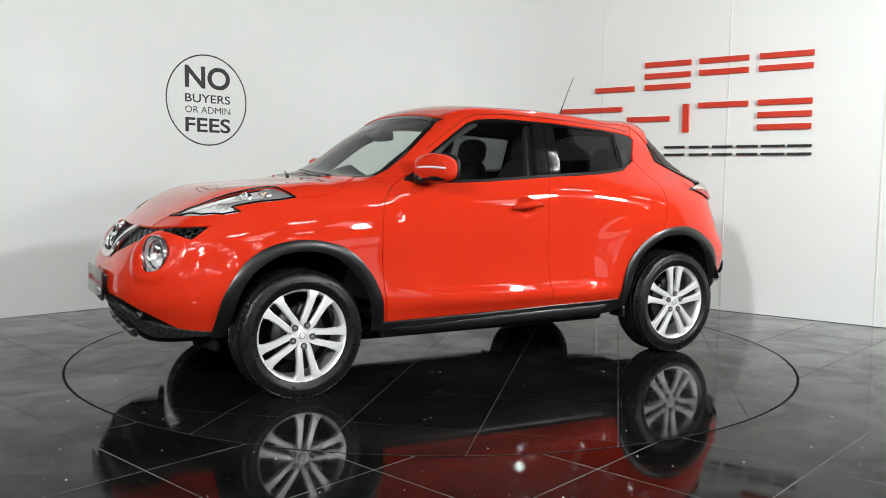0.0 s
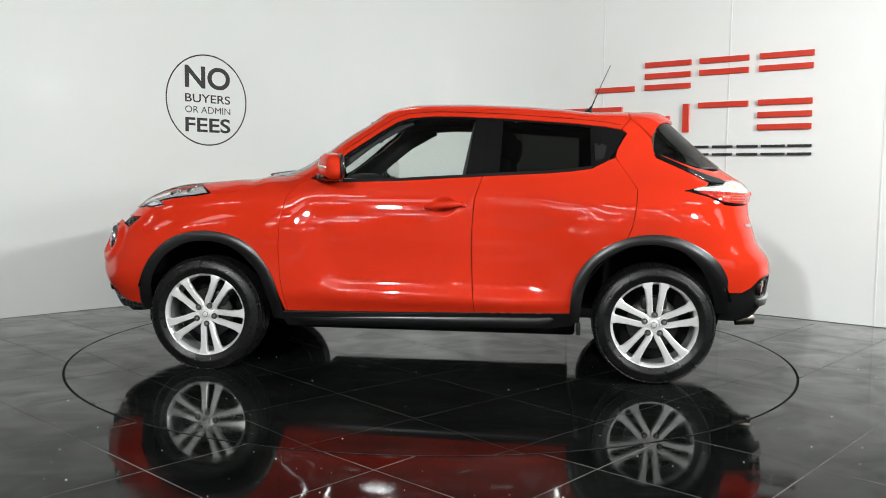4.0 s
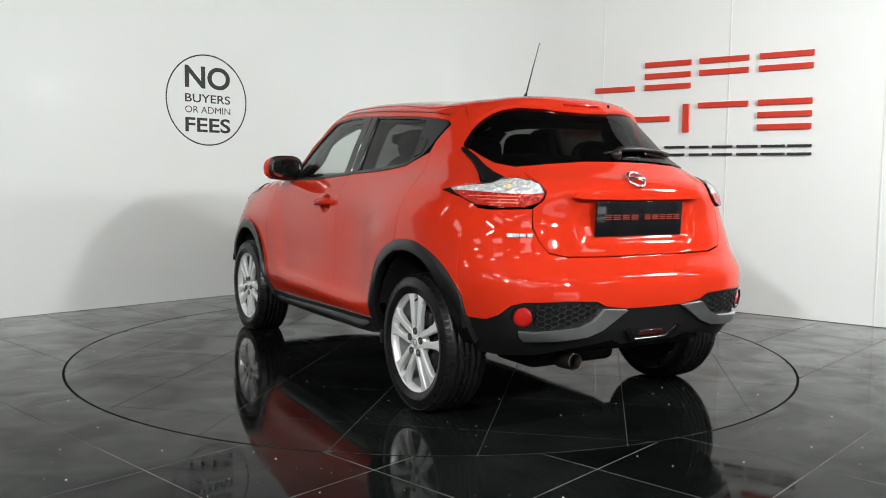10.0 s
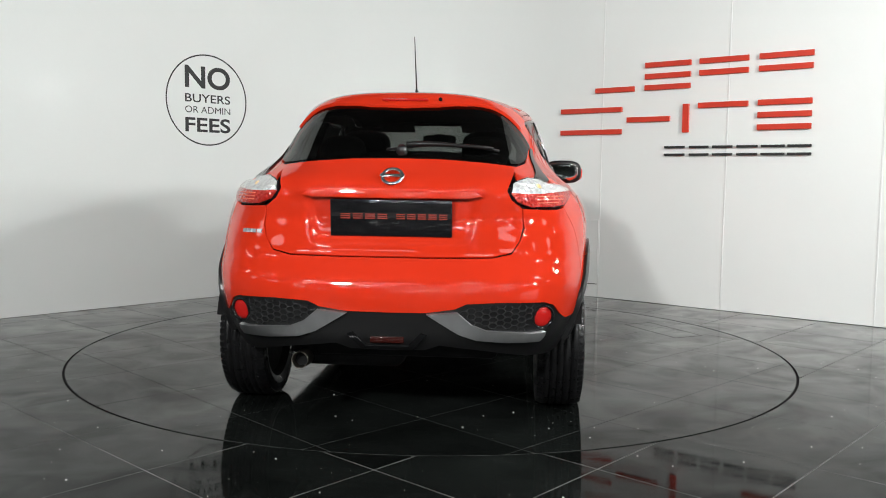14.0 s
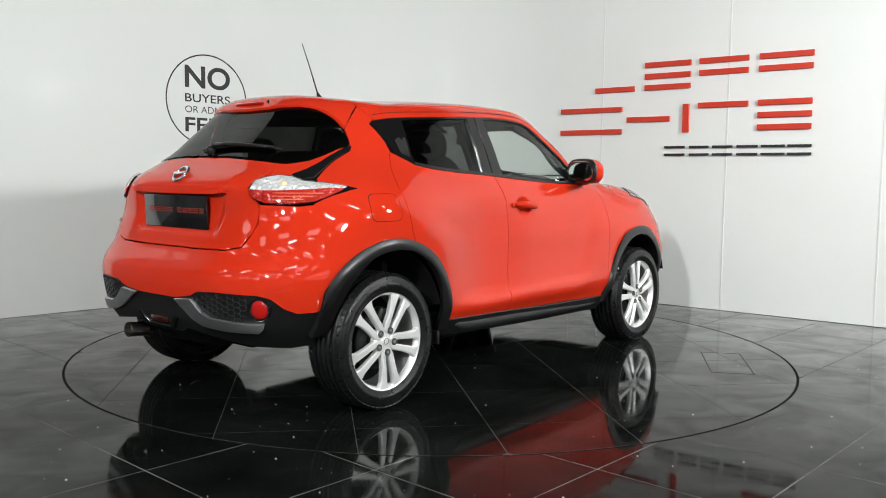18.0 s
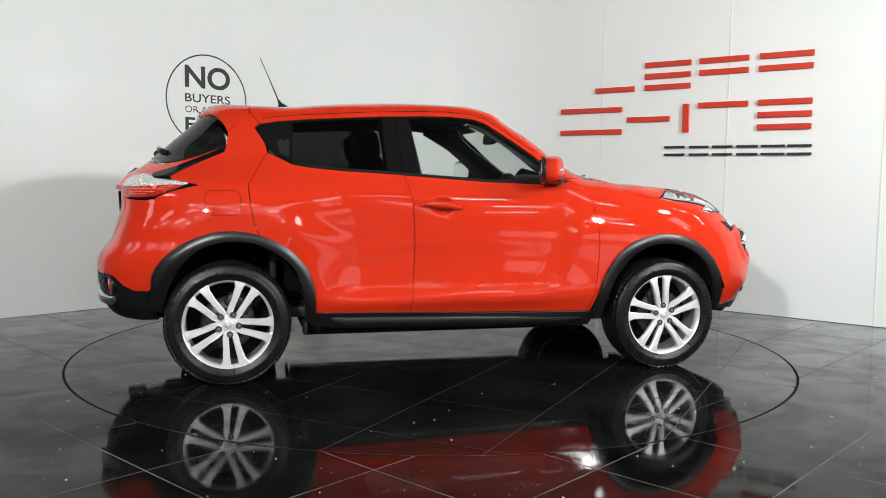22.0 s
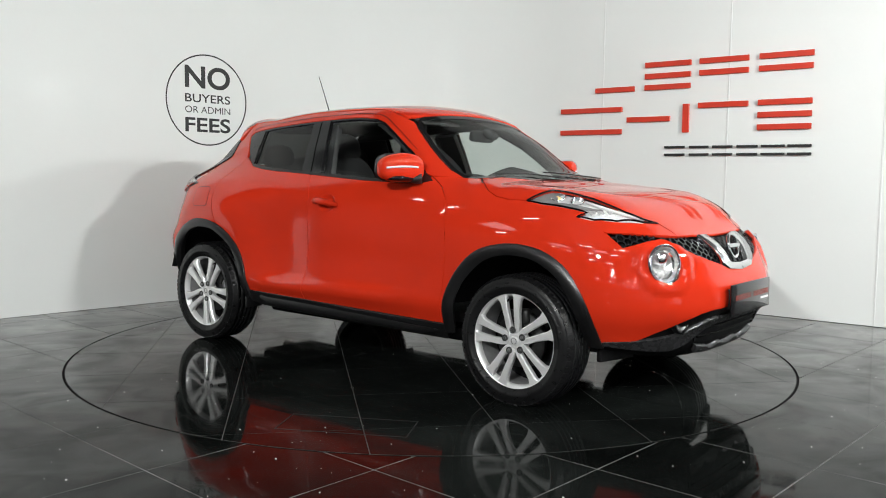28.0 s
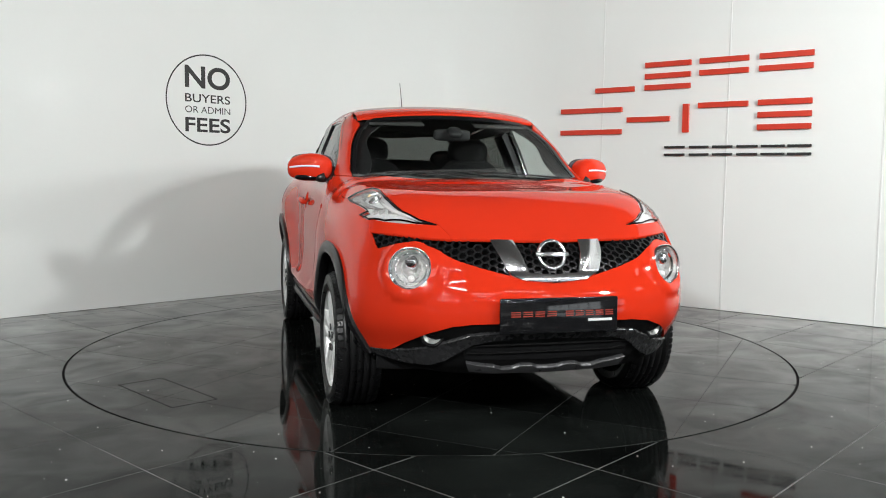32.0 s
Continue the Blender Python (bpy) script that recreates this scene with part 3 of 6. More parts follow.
def skin(p):
    """Signed form: below zero inside the car."""
    x, y, z = p[:, 0], np.abs(p[:, 1]), p[:, 2]
    w = half_width(x, z)
    up = ease(z, 1.05, 1.25)
    r0 = K["r0"] + (K["ru"] - K["r0"]) * up
    u = np.maximum((x - K["f0"]) / (NOSE(z) - K["f0"]), 0)
    v = np.maximum((-x - r0) / (TAIL(z) - r0), 0)
    n = np.where(x > 0, K["nf"], K["nr"] + (K["nu"] - K["nr"]) * up)
    s = ((np.maximum(u, v) ** n + (y / w) ** n + 1e-12) ** (1 / n) - 1) * w
    t = (z - top_z(x, y)) * 0.8
    return smax(s, t, K["k0"] + K["k1"] * ease(x, 0.6, 1.3))


def skin_normal(p):
    e = 0.006
    g = np.stack([skin(p + np.array(d) * e) - skin(p - np.array(d) * e) for d in ((1.0, 0, 0), (0, 1.0, 0), (0, 0, 1.0))], 1)
    return g / np.maximum(np.linalg.norm(g, axis=1), 1e-9)[:, None]


def root(outside, inside):
    a, b = outside.copy(), inside.copy()
    for _ in range(32):
        m = (a + b) / 2
        out = skin(m) > 0
        a[out], b[~out] = m[out], m[~out]
    return (a + b) / 2


CYL_F, CYL_R = 0.95, -0.85


def drop(mode, uv):
    """Points of a flat or rolled chart, cast on to the skin."""
    uv = np.asarray(uv, float).reshape(-1, 2)
    u, v = uv[:, 0], uv[:, 1]
    o = np.zeros(len(u))
    c3 = lambda *q: np.stack(np.broadcast_arrays(*q), 1).astype(float)
    if mode == "left":
        return root(c3(u, 1.3 + o, v), c3(u, o, v))
    if mode == "right":
        return root(c3(u, -1.3 + o, v), c3(u, o, v))
    if mode == "top":
        return root(c3(u, v, 1.9 + o), c3(u, v, 0.45 + o))
    if mode == "front":
        return root(c3(2.6 + o, u, v), c3(0.6 + o, u, v))
    if mode == "rear":
        return root(c3(-2.6 + o, u, v), c3(-0.5 + o, u, v))
    if mode == "cylf":
        return root(c3(CYL_F + 2.0 * np.cos(u), 2.0 * np.sin(u), v), c3(CYL_F + 0.1 * np.cos(u), 0.1 * np.sin(u), v))
    return root(c3(CYL_R - 2.0 * np.cos(u), 2.0 * np.sin(u), v), c3(CYL_R - 0.1 * np.cos(u), 0.1 * np.sin(u), v))


def chart(mode, p):
    x, y, z = p[:, 0], p[:, 1], p[:, 2]
    if mode in ("left", "right"):
        return np.stack([x, z], 1)
    if mode == "top":
        return np.stack([x, y], 1)
    if mode in ("front", "rear"):
        return np.stack([y, z], 1)
    if mode == "cylf":
        return np.stack([np.arctan2(y, x - CYL_F), z], 1)
    return np.stack([np.arctan2(y, CYL_R - x), z], 1)


def rounded(pts, sharp=(), times=2):
    """Corner cutting of an outline; the corners whose numbers stand in sharp stay."""
    pts = [(tuple(p), i in sharp) for i, p in enumerate(pts)]
    for _ in range(times):
        res = []
        n = len(pts)
        for i in range(n):
            (a, ka), (b, kb) = pts[i], pts[(i + 1) % n]
            if ka:
                res.append((a, True))
            res.append((tuple(0.75 * p + 0.25 * q for p, q in zip(a, b)), False) if not ka else (tuple(0.85 * p + 0.15 * q for p, q in zip(a, b)), False))
            res.append((tuple(0.25 * p + 0.75 * q for p, q in zip(a, b)), False) if not kb else (tuple(0.15 * p + 0.85 * q for p, q in zip(a, b)), False))
        pts = res
    return [p for p, _ in pts]


def bowed(pts, per=4):
    """A smooth line through the given points (open Catmull-Rom)."""
    p = [np.array(q, float) for q in pts]
    p = [2 * p[0] - p[1]] + p + [2 * p[-1] - p[-2]]
    out = []
    for i in range(1, len(p) - 2):
        for k in range(per):
            t = k / per
            out.append(tuple(0.5 * (2 * p[i] + (p[i + 1] - p[i - 1]) * t + (2 * p[i - 1] - 5 * p[i] + 4 * p[i + 1] - p[i + 2]) * t**2 + (3 * p[i] - p[i - 1] - 3 * p[i + 1] + p[i + 2]) * t**3)))
    return out + [tuple(p[-2])]


def densify(pts, step):
    out = []
    n = len(pts)
    for i in range(n):
        a, b = np.array(pts[i]), np.array(pts[(i + 1) % n])
        k = max(1, int(np.ceil(np.linalg.norm(b - a) / step)))
        for j in range(k):
            out.append(a + (b - a) * j / k)
    return np.array(out)


def inset_poly(pts, d):
    """The outline drawn in by d (out where d is negative)."""
    n = len(pts)
    area = 0.5 * sum(pts[i][0] * pts[(i + 1) % n][1] - pts[(i + 1) % n][0] * pts[i][1] for i in range(n))
    sgn = 1 if area > 0 else -1
    out = []
    for i in range(n):
        p, a, b = pts[i], pts[i - 1], pts[(i + 1) % n]
        e1, e2 = p - a, b - p
        n1 = np.array([-e1[1], e1[0]]) / max(np.linalg.norm(e1), 1e-9)
        n2 = np.array([-e2[1], e2[0]]) / max(np.linalg.norm(e2), 1e-9)
        m = n1 + n2
        m = m / max(np.linalg.norm(m), 1e-9)
        out.append(p + sgn * m * d / max(0.5, m @ n1))
    return np.array(out)


def in_poly(q, poly):
    x, y = q[:, 0], q[:, 1]
    inside = np.zeros(len(q), bool)
    n = len(poly)
    for i in range(n):
        x1, y1 = poly[i]
        x2, y2 = poly[(i + 1) % n]
        if y1 == y2:
            continue
        c = ((y1 > y) != (y2 > y)) & (x < (x2 - x1) * (y - y1) / (y2 - y1) + x1)
        inside ^= c
    return inside


def edge_distance(q, poly):
    best = np.full(len(q), 1e9)
    n = len(poly)
    for i in range(n):
        a, b = poly[i], poly[(i + 1) % n]
        d = b - a
        t = np.clip(((q - a) @ d) / max(d @ d, 1e-12), 0, 1)
        best = np.minimum(best, np.linalg.norm(q - (a + t[:, None] * d), axis=1))
    return best


from mathutils.geometry import delaunay_2d_cdt


def skin_panel(name, mode, outline, mat, parent, holes=(), gap=0.0022, step=0.035, depth=0.016, lift=0.0, label="", shape=None, hem=True):
    """A pressed panel: its outline in a chart, filled, cast on the skin, raised by lift, with turned-in edges."""
    outer = inset_poly(densify(outline, step * 0.6), gap)
    loops = [outer] + [inset_poly(densify(h, step * 0.6), -gap) for h in holes]
    lo, hi = outer.min(0), outer.max(0)
    gu, gv = np.meshgrid(np.arange(lo[0], hi[0], step), np.arange(lo[1], hi[1], step))
    gu = gu + (np.arange(gu.shape[0]) % 2)[:, None] * step * 0.5
    q = np.stack([gu.ravel(), gv.ravel()], 1)
    keep = in_poly(q, outer) & (edge_distance(q, outer) > step * 0.45)
    for h in loops[1:]:
        keep &= ~in_poly(q, h) & (edge_distance(q, h) > step * 0.45)
    q = q[keep]
    verts, edges = [], []
    for lp in loops:
        k = len(verts)
        verts += [tuple(p) for p in lp]
        edges += [(k + i, k + (i + 1) % len(lp)) for i in range(len(lp))]
    verts += [tuple(p) for p in q]
    v2, _, tris, _, _, _ = delaunay_2d_cdt([Vector(p) for p in verts], edges, [], 0, 1e-6)
    uv = np.array([tuple(p) for p in v2])
    tri = np.array([t for t in tris], int)
    cen = uv[tri].mean(1)
    ok = in_poly(cen, outer)
    for h in loops[1:]:
        ok &= ~in_poly(cen, h)
    tri = tri[ok]
    p3 = drop(mode, uv)
    nrm = skin_normal(p3)
    if shape is not None:
        p3, nrm = shape(p3, nrm, uv)
    p3 = p3 + nrm * lift
    # wind the faces outwards
    fn = np.cross(p3[tri[:, 1]] - p3[tri[:, 0]], p3[tri[:, 2]] - p3[tri[:, 0]])
    flip = (fn * nrm[tri[:, 0]]).sum(1) < 0
    tri[flip] = tri[flip][:, ::-1]
    # border edges
    cnt = {}
    for t in tri:
        for a, b in ((t[0], t[1]), (t[1], t[2]), (t[2], t[0])):
            cnt[(a, b)] = 1
    border = [(a, b) for (a, b) in cnt if (b, a) not in cnt]
    pts, nms, faces = list(p3), list(nrm), [tuple(t) for t in tri]
    if hem:
        for a, b in border:
            side = np.cross(p3[b] - p3[a], nrm[a])
            side = side / max(np.linalg.norm(side), 1e-9)
            k = len(pts)
            pts += [p3[a], p3[b], p3[b] - nrm[b] * depth, p3[a] - nrm[a] * depth]
            nms += [side * 0.8 + nrm[a] * 0.6, side * 0.8 + nrm[b] * 0.6, side, side]
            faces.append((k, k + 3, k + 2, k + 1))
    # painted panels are lined on the inside
    outside = len(faces)
    if mat is RED and hem:
        k = len(pts)
        pts += list(p3 - nrm * depth)
        nms += list(-nrm)
        faces += [(t[2] + k, t[1] + k, t[0] + k) for t in tri]
    me = bpy.data.meshes.new(name)
    me.from_pydata([tuple(map(float, p)) for p in pts], [], [tuple(int(i) for i in f) for f in faces])
    me.update()
    me.materials.append(mat)
    if len(faces) > outside:
        me.materials.append(CABIN)
    for f in me.polygons:
        f.use_smooth = True
        f.material_index = 1 if f.index >= outside else 0
    nn = np.array(nms)
    nn = nn / np.maximum(np.linalg.norm(nn, axis=1), 1e-9)[:, None]
    me.normals_split_custom_set_from_vertices([tuple(map(float, n)) for n in nn])
    ob = new(name, me)
    ob.parent = parent
    if label:
        ob["label"] = label
    return ob


def pressed(mode, height):
    """A relief for a panel: height gives the lift along the normal at each point of the chart."""
    def at(q):
        p = drop(mode, q)
        return p + skin_normal(p) * height(q)[:, None]

    def shape(p3, nr, uv):
        e = 0.003
        du = at(uv + np.array([e, 0.0])) - at(uv - np.array([e, 0.0]))
        dv = at(uv + np.array([0.0, e])) - at(uv - np.array([0.0, e]))
        n = np.cross(du, dv)
        n = n / np.maximum(np.linalg.norm(n, axis=1), 1e-12)[:, None]
        n = n * np.sign((n * nr).sum(1))[:, None]
        return p3 + nr * height(uv)[:, None], n
    return shape


def both(name, outline, mat, parent, **kw):
    """One panel on each flank."""
    return [skin_panel(name, side, outline, mat, parent, **kw) for side in ("right", "left")]

# ---- the car ----
CAR = tagged(empty("car"), "glossy red compact crossover with black wheel arch cladding", "car")


def mirror3(half):
    """A closed outline from its half on the right flank, which runs from the middle line round to the middle line."""
    return half + [(x, -y, z) for x, y, z in half[::-1] if abs(y) > 1e-6]


def flat(mode, pts3):
    return [tuple(p) for p in chart(mode, np.array(pts3, float))]


def other(pts3):
    return [(x, -y, z) for x, y, z in pts3]


def pair3(name, mode, pts3, mat, parent, **kw):
    """The same panel on the right and on the left."""
    return [skin_panel(name, mode, flat(mode, q), mat, parent, **kw) for q in (pts3, other(pts3))]


def on_skin(mode, u, v, lift=0.0):
    p = drop(mode, [(u, v)])
    n = skin_normal(p)[0]
    return Vector(p[0] + n * lift), Vector(n)


def facing(p, n, up=(0, 0, 1)):
    """A pose at p whose z axis points along n and whose y axis points up."""
    n = Vector(n).normalized()
    x = Vector(up).cross(n).normalized()
    y = n.cross(x)
    m = Matrix((x, y, n)).transposed().to_4x4()
    m.translation = p
    return m


def lathe(profile, matrix, n=48, bm=None, closed=False):
    """Turns (radius, height) pairs about the z axis of matrix."""
    out = bm if bm is not None else bmesh.new()
    rings = []
    for k in range(n):
        a = 2 * math.pi * k / n
        rings.append([out.verts.new(matrix @ Vector((r * math.cos(a), r * math.sin(a), h))) for r, h in profile])
    m = len(profile)
    for k in range(n):
        a, b = rings[k], rings[(k + 1) % n]
        for i in range(m if closed else m - 1):
            j = (i + 1) % m
            out.faces.new((a[i], b[i], b[j], a[j]))
    return out


def tube(points, radius, n=10, bm=None):
    """A round bar along a line of points, with closed ends."""
    out = bm if bm is not None else bmesh.new()
    pts = [Vector(p) for p in points]
    rings = []
    for i, p in enumerate(pts):
        d = (pts[min(i + 1, len(pts) - 1)] - pts[max(i - 1, 0)]).normalized()
        s = d.cross(Vector((0, 0, 1)) if abs(d.z) < 0.9 else Vector((1, 0, 0))).normalized()
        t = d.cross(s)
        r = radius[i] if isinstance(radius, (list, tuple)) else radius
        rings.append([out.verts.new(p + (s * math.cos(2 * math.pi * k / n) + t * math.sin(2 * math.pi * k / n)) * r) for k in range(n)])
    for a, b in zip(rings[:-1], rings[1:]):
        for k in range(n):
            out.faces.new((a[k], a[(k + 1) % n], b[(k + 1) % n], b[k]))
    out.faces.new(rings[0][::-1])
    out.faces.new(rings[-1])
    bmesh.ops.recalc_face_normals(out, faces=out.faces)
    return out


def honeycomb(name, mode, outline, cell, mat, parent, lift=-0.012, bar=0.005, flatness=0.6, depth=0.012):
    """A mesh insert: hexagon bars laid on the skin inside an outline of a chart."""
    poly = np.array(outline)
    lo, hi = poly.min(0), poly.max(0)
    segs = []
    h = cell * flatness
    row = 0
    v = lo[1] - h
    while v < hi[1] + h:
        u = lo[0] - cell + (row % 2) * cell * 0.75
        while u < hi[0] + cell:
            c = np.array([u, v])
            ring = [c + np.array([cell * 0.5 * math.cos(k * math.pi / 3), h * math.sin(k * math.pi / 3)]) for k in range(4)]
            segs += list(zip(ring[:-1], ring[1:]))
            u += cell * 1.5
        row += 1
        v += h * 0.866
    segs = np.array(segs)
    ok = in_poly(segs.mean(1), poly)
    segs = segs[ok]
    if not len(segs):
        return None
    a, b = drop(mode, segs[:, 0]), drop(mode, segs[:, 1])
    na, nb = skin_normal(a), skin_normal(b)
    d = b - a
    d = d / np.maximum(np.linalg.norm(d, axis=1), 1e-9)[:, None]
    side = np.cross(na, d) * bar / 2
    verts, faces = [], []
    for i in range(len(a)):
        p, q = a[i] + na[i] * lift, b[i] + nb[i] * lift
        k = len(verts)
        verts += [p - side[i], p + side[i], q + side[i], q - side[i]]
        verts += [p - side[i] - na[i] * depth, p + side[i] - na[i] * depth, q + side[i] - nb[i] * depth, q - side[i] - nb[i] * depth]
        faces += [(k, k + 3, k + 2, k + 1), (k, k + 4, k + 7, k + 3), (k + 1, k + 2, k + 6, k + 5)]
    me = bpy.data.meshes.new(name)
    me.from_pydata([tuple(map(float, p)) for p in verts], [], faces)
    me.materials.append(mat)
    ob = new(name, me)
    ob.parent = parent
    ob["kind"] = "stuff"
    return ob


# outlines on the flank: length, height
REAR_ARCH = [(-1.66, 0.40), (-1.644, 0.515), (-1.63, 0.60), (-1.573, 0.682), (-1.478, 0.752), (-1.365, 0.800), (-1.26, 0.815), (-1.136, 0.802), (-1.012, 0.755), (-0.919, 0.686), (-0.857, 0.602), (-0.82, 0.492), (-0.806, 0.33)]
REAR_ARCH_IN = [(-1.60, 0.40), (-1.58, 0.50), (-1.543, 0.585), (-1.495, 0.660), (-1.417, 0.728), (-1.345, 0.760), (-1.261, 0.775), (-1.175, 0.772), (-1.106, 0.757), (-0.982, 0.690), (-0.904, 0.601), (-0.866, 0.48), (-0.852, 0.33)]
FRONT_ARCH = [(0.812, 0.31), (0.841, 0.478), (0.901, 0.605), (0.985, 0.702), (1.086, 0.760), (1.242, 0.788), (1.401, 0.766), (1.522, 0.701), (1.607, 0.60), (1.66, 0.486), (1.685, 0.33)]
FRONT_ARCH_IN = [(0.862, 0.31), (0.892, 0.47), (0.948, 0.582), (1.040, 0.678), (1.13, 0.728), (1.244, 0.747), (1.37, 0.731), (1.485, 0.67), (1.556, 0.592), (1.603, 0.49), (1.632, 0.33)]
DOOR_SPLIT = [(-0.284, 0.365), (-0.270, 0.528), (-0.261, 0.686), (-0.262, 0.843), (-0.272, 1.00), (-0.314, 1.128)]
FRONT_EDGE = [(0.785, 0.345), (0.819, 0.537), (0.831, 0.697), (0.824, 0.855), (0.795, 0.996), (0.736, 1.068), (0.65, 1.120)]
REAR_EDGE = [(-1.10, 0.795), (-1.128, 0.855), (-1.150, 0.973), (-1.157, 1.066), (-1.120, 1.13), (-1.05, 1.24)]
WIN_LOW = [(-1.084, 1.335), (-1.044, 1.265), (-0.997, 1.216), (-0.919, 1.176), (-0.809, 1.159), (-0.651, 1.145), (-0.408, 1.132), (-0.177, 1.116), (0.141, 1.095), (0.458, 1.084), (0.60, 1.083)]
WIN_TOP = [(0.60, 1.135), (0.469, 1.248), (0.304, 1.359), (0.19, 1.432), (0.12, 1.455), (-0.023, 1.467), (-0.186, 1.465), (-0.429, 1.455), (-0.672, 1.440), (-0.834, 1.430), (-0.996, 1.415), (-1.077, 1.401), (-1.112, 1.380)]
FRONT_WIN = [(0.56, 1.094), (0.141, 1.105), (-0.215, 1.128), (-0.262, 1.447), (-0.186, 1.454), (-0.023, 1.456), (0.115, 1.444), (0.18, 1.422), (0.295, 1.350), (0.46, 1.238), (0.565, 1.15)]
REAR_WIN = [(-0.405, 1.143), (-0.651, 1.156), (-0.80, 1.170), (-0.912, 1.19), (-0.910, 1.408), (-0.834, 1.418), (-0.672, 1.428), (-0.42, 1.442)]
QUARTER_TRIM = [(-0.925, 1.186), (-0.997, 1.226), (-1.040, 1.272), (-1.076, 1.337), (-1.100, 1.376), (-1.07, 1.391), (-0.996, 1.404), (-0.925, 1.410)]
REAR_ARCH_S, FRONT_ARCH_S = bowed(REAR_ARCH), bowed(FRONT_ARCH)
REAR_ARCH_IN, FRONT_ARCH_IN = bowed(REAR_ARCH_IN), bowed(FRONT_ARCH_IN)
SEAM_Y = 0.562

WS_HALF = [(0.355, 0.0), (0.35, -0.17), (0.34, -0.33), (0.325, -0.465), (0.34, -0.515), (0.403, -0.572), (0.536, -0.628), (0.714, -0.662), (0.80, -0.665), (0.85, -0.625), (0.885, -0.578), (0.97, -0.47), (1.04, -0.30), (1.05, -0.15), (1.052, 0.0)]
HOOD_SIDE = [(0.880, -0.612), (0.915, -0.655), (0.965, -0.705), (1.02, -0.748), (1.09, -0.776), (1.175, -0.780), (1.258, -0.768)]
BOOM = [(1.270, -0.768), (1.312, -0.717), (1.35, -0.655), (1.427, -0.641), (1.524, -0.643), (1.623, -0.626), (1.713, -0.595), (1.782, -0.534), (1.826, -0.464), (1.797, -0.552), (1.716, -0.674), (1.630, -0.731), (1.545, -0.756), (1.582, -0.725), (1.53, -0.735), (1.443, -0.750), (1.355, -0.764)]


def lifted(xy):
    """Length and height of points of the top chart."""
    return [(float(p[0]), float(p[2])) for p in drop("top", xy)]


roof_edge_x = np.linspace(0.30, -1.14, 13)


def seam_y(x):
    """The roof joint draws in towards the spoiler."""
    return SEAM_Y - 0.057 * float(ease(np.array(x), -0.82, -1.14))


roof_edge = drop("top", [(x, seam_y(x)) for x in roof_edge_x])
ROOF_EDGE = [(float(p[0]), float(p[2])) for p in roof_edge]


SPOILER_SIDE = [(-1.145, -0.505), (-1.205, -0.528), (-1.260, -0.548)]
SPOILER_SEAM = lifted(SPOILER_SIDE)


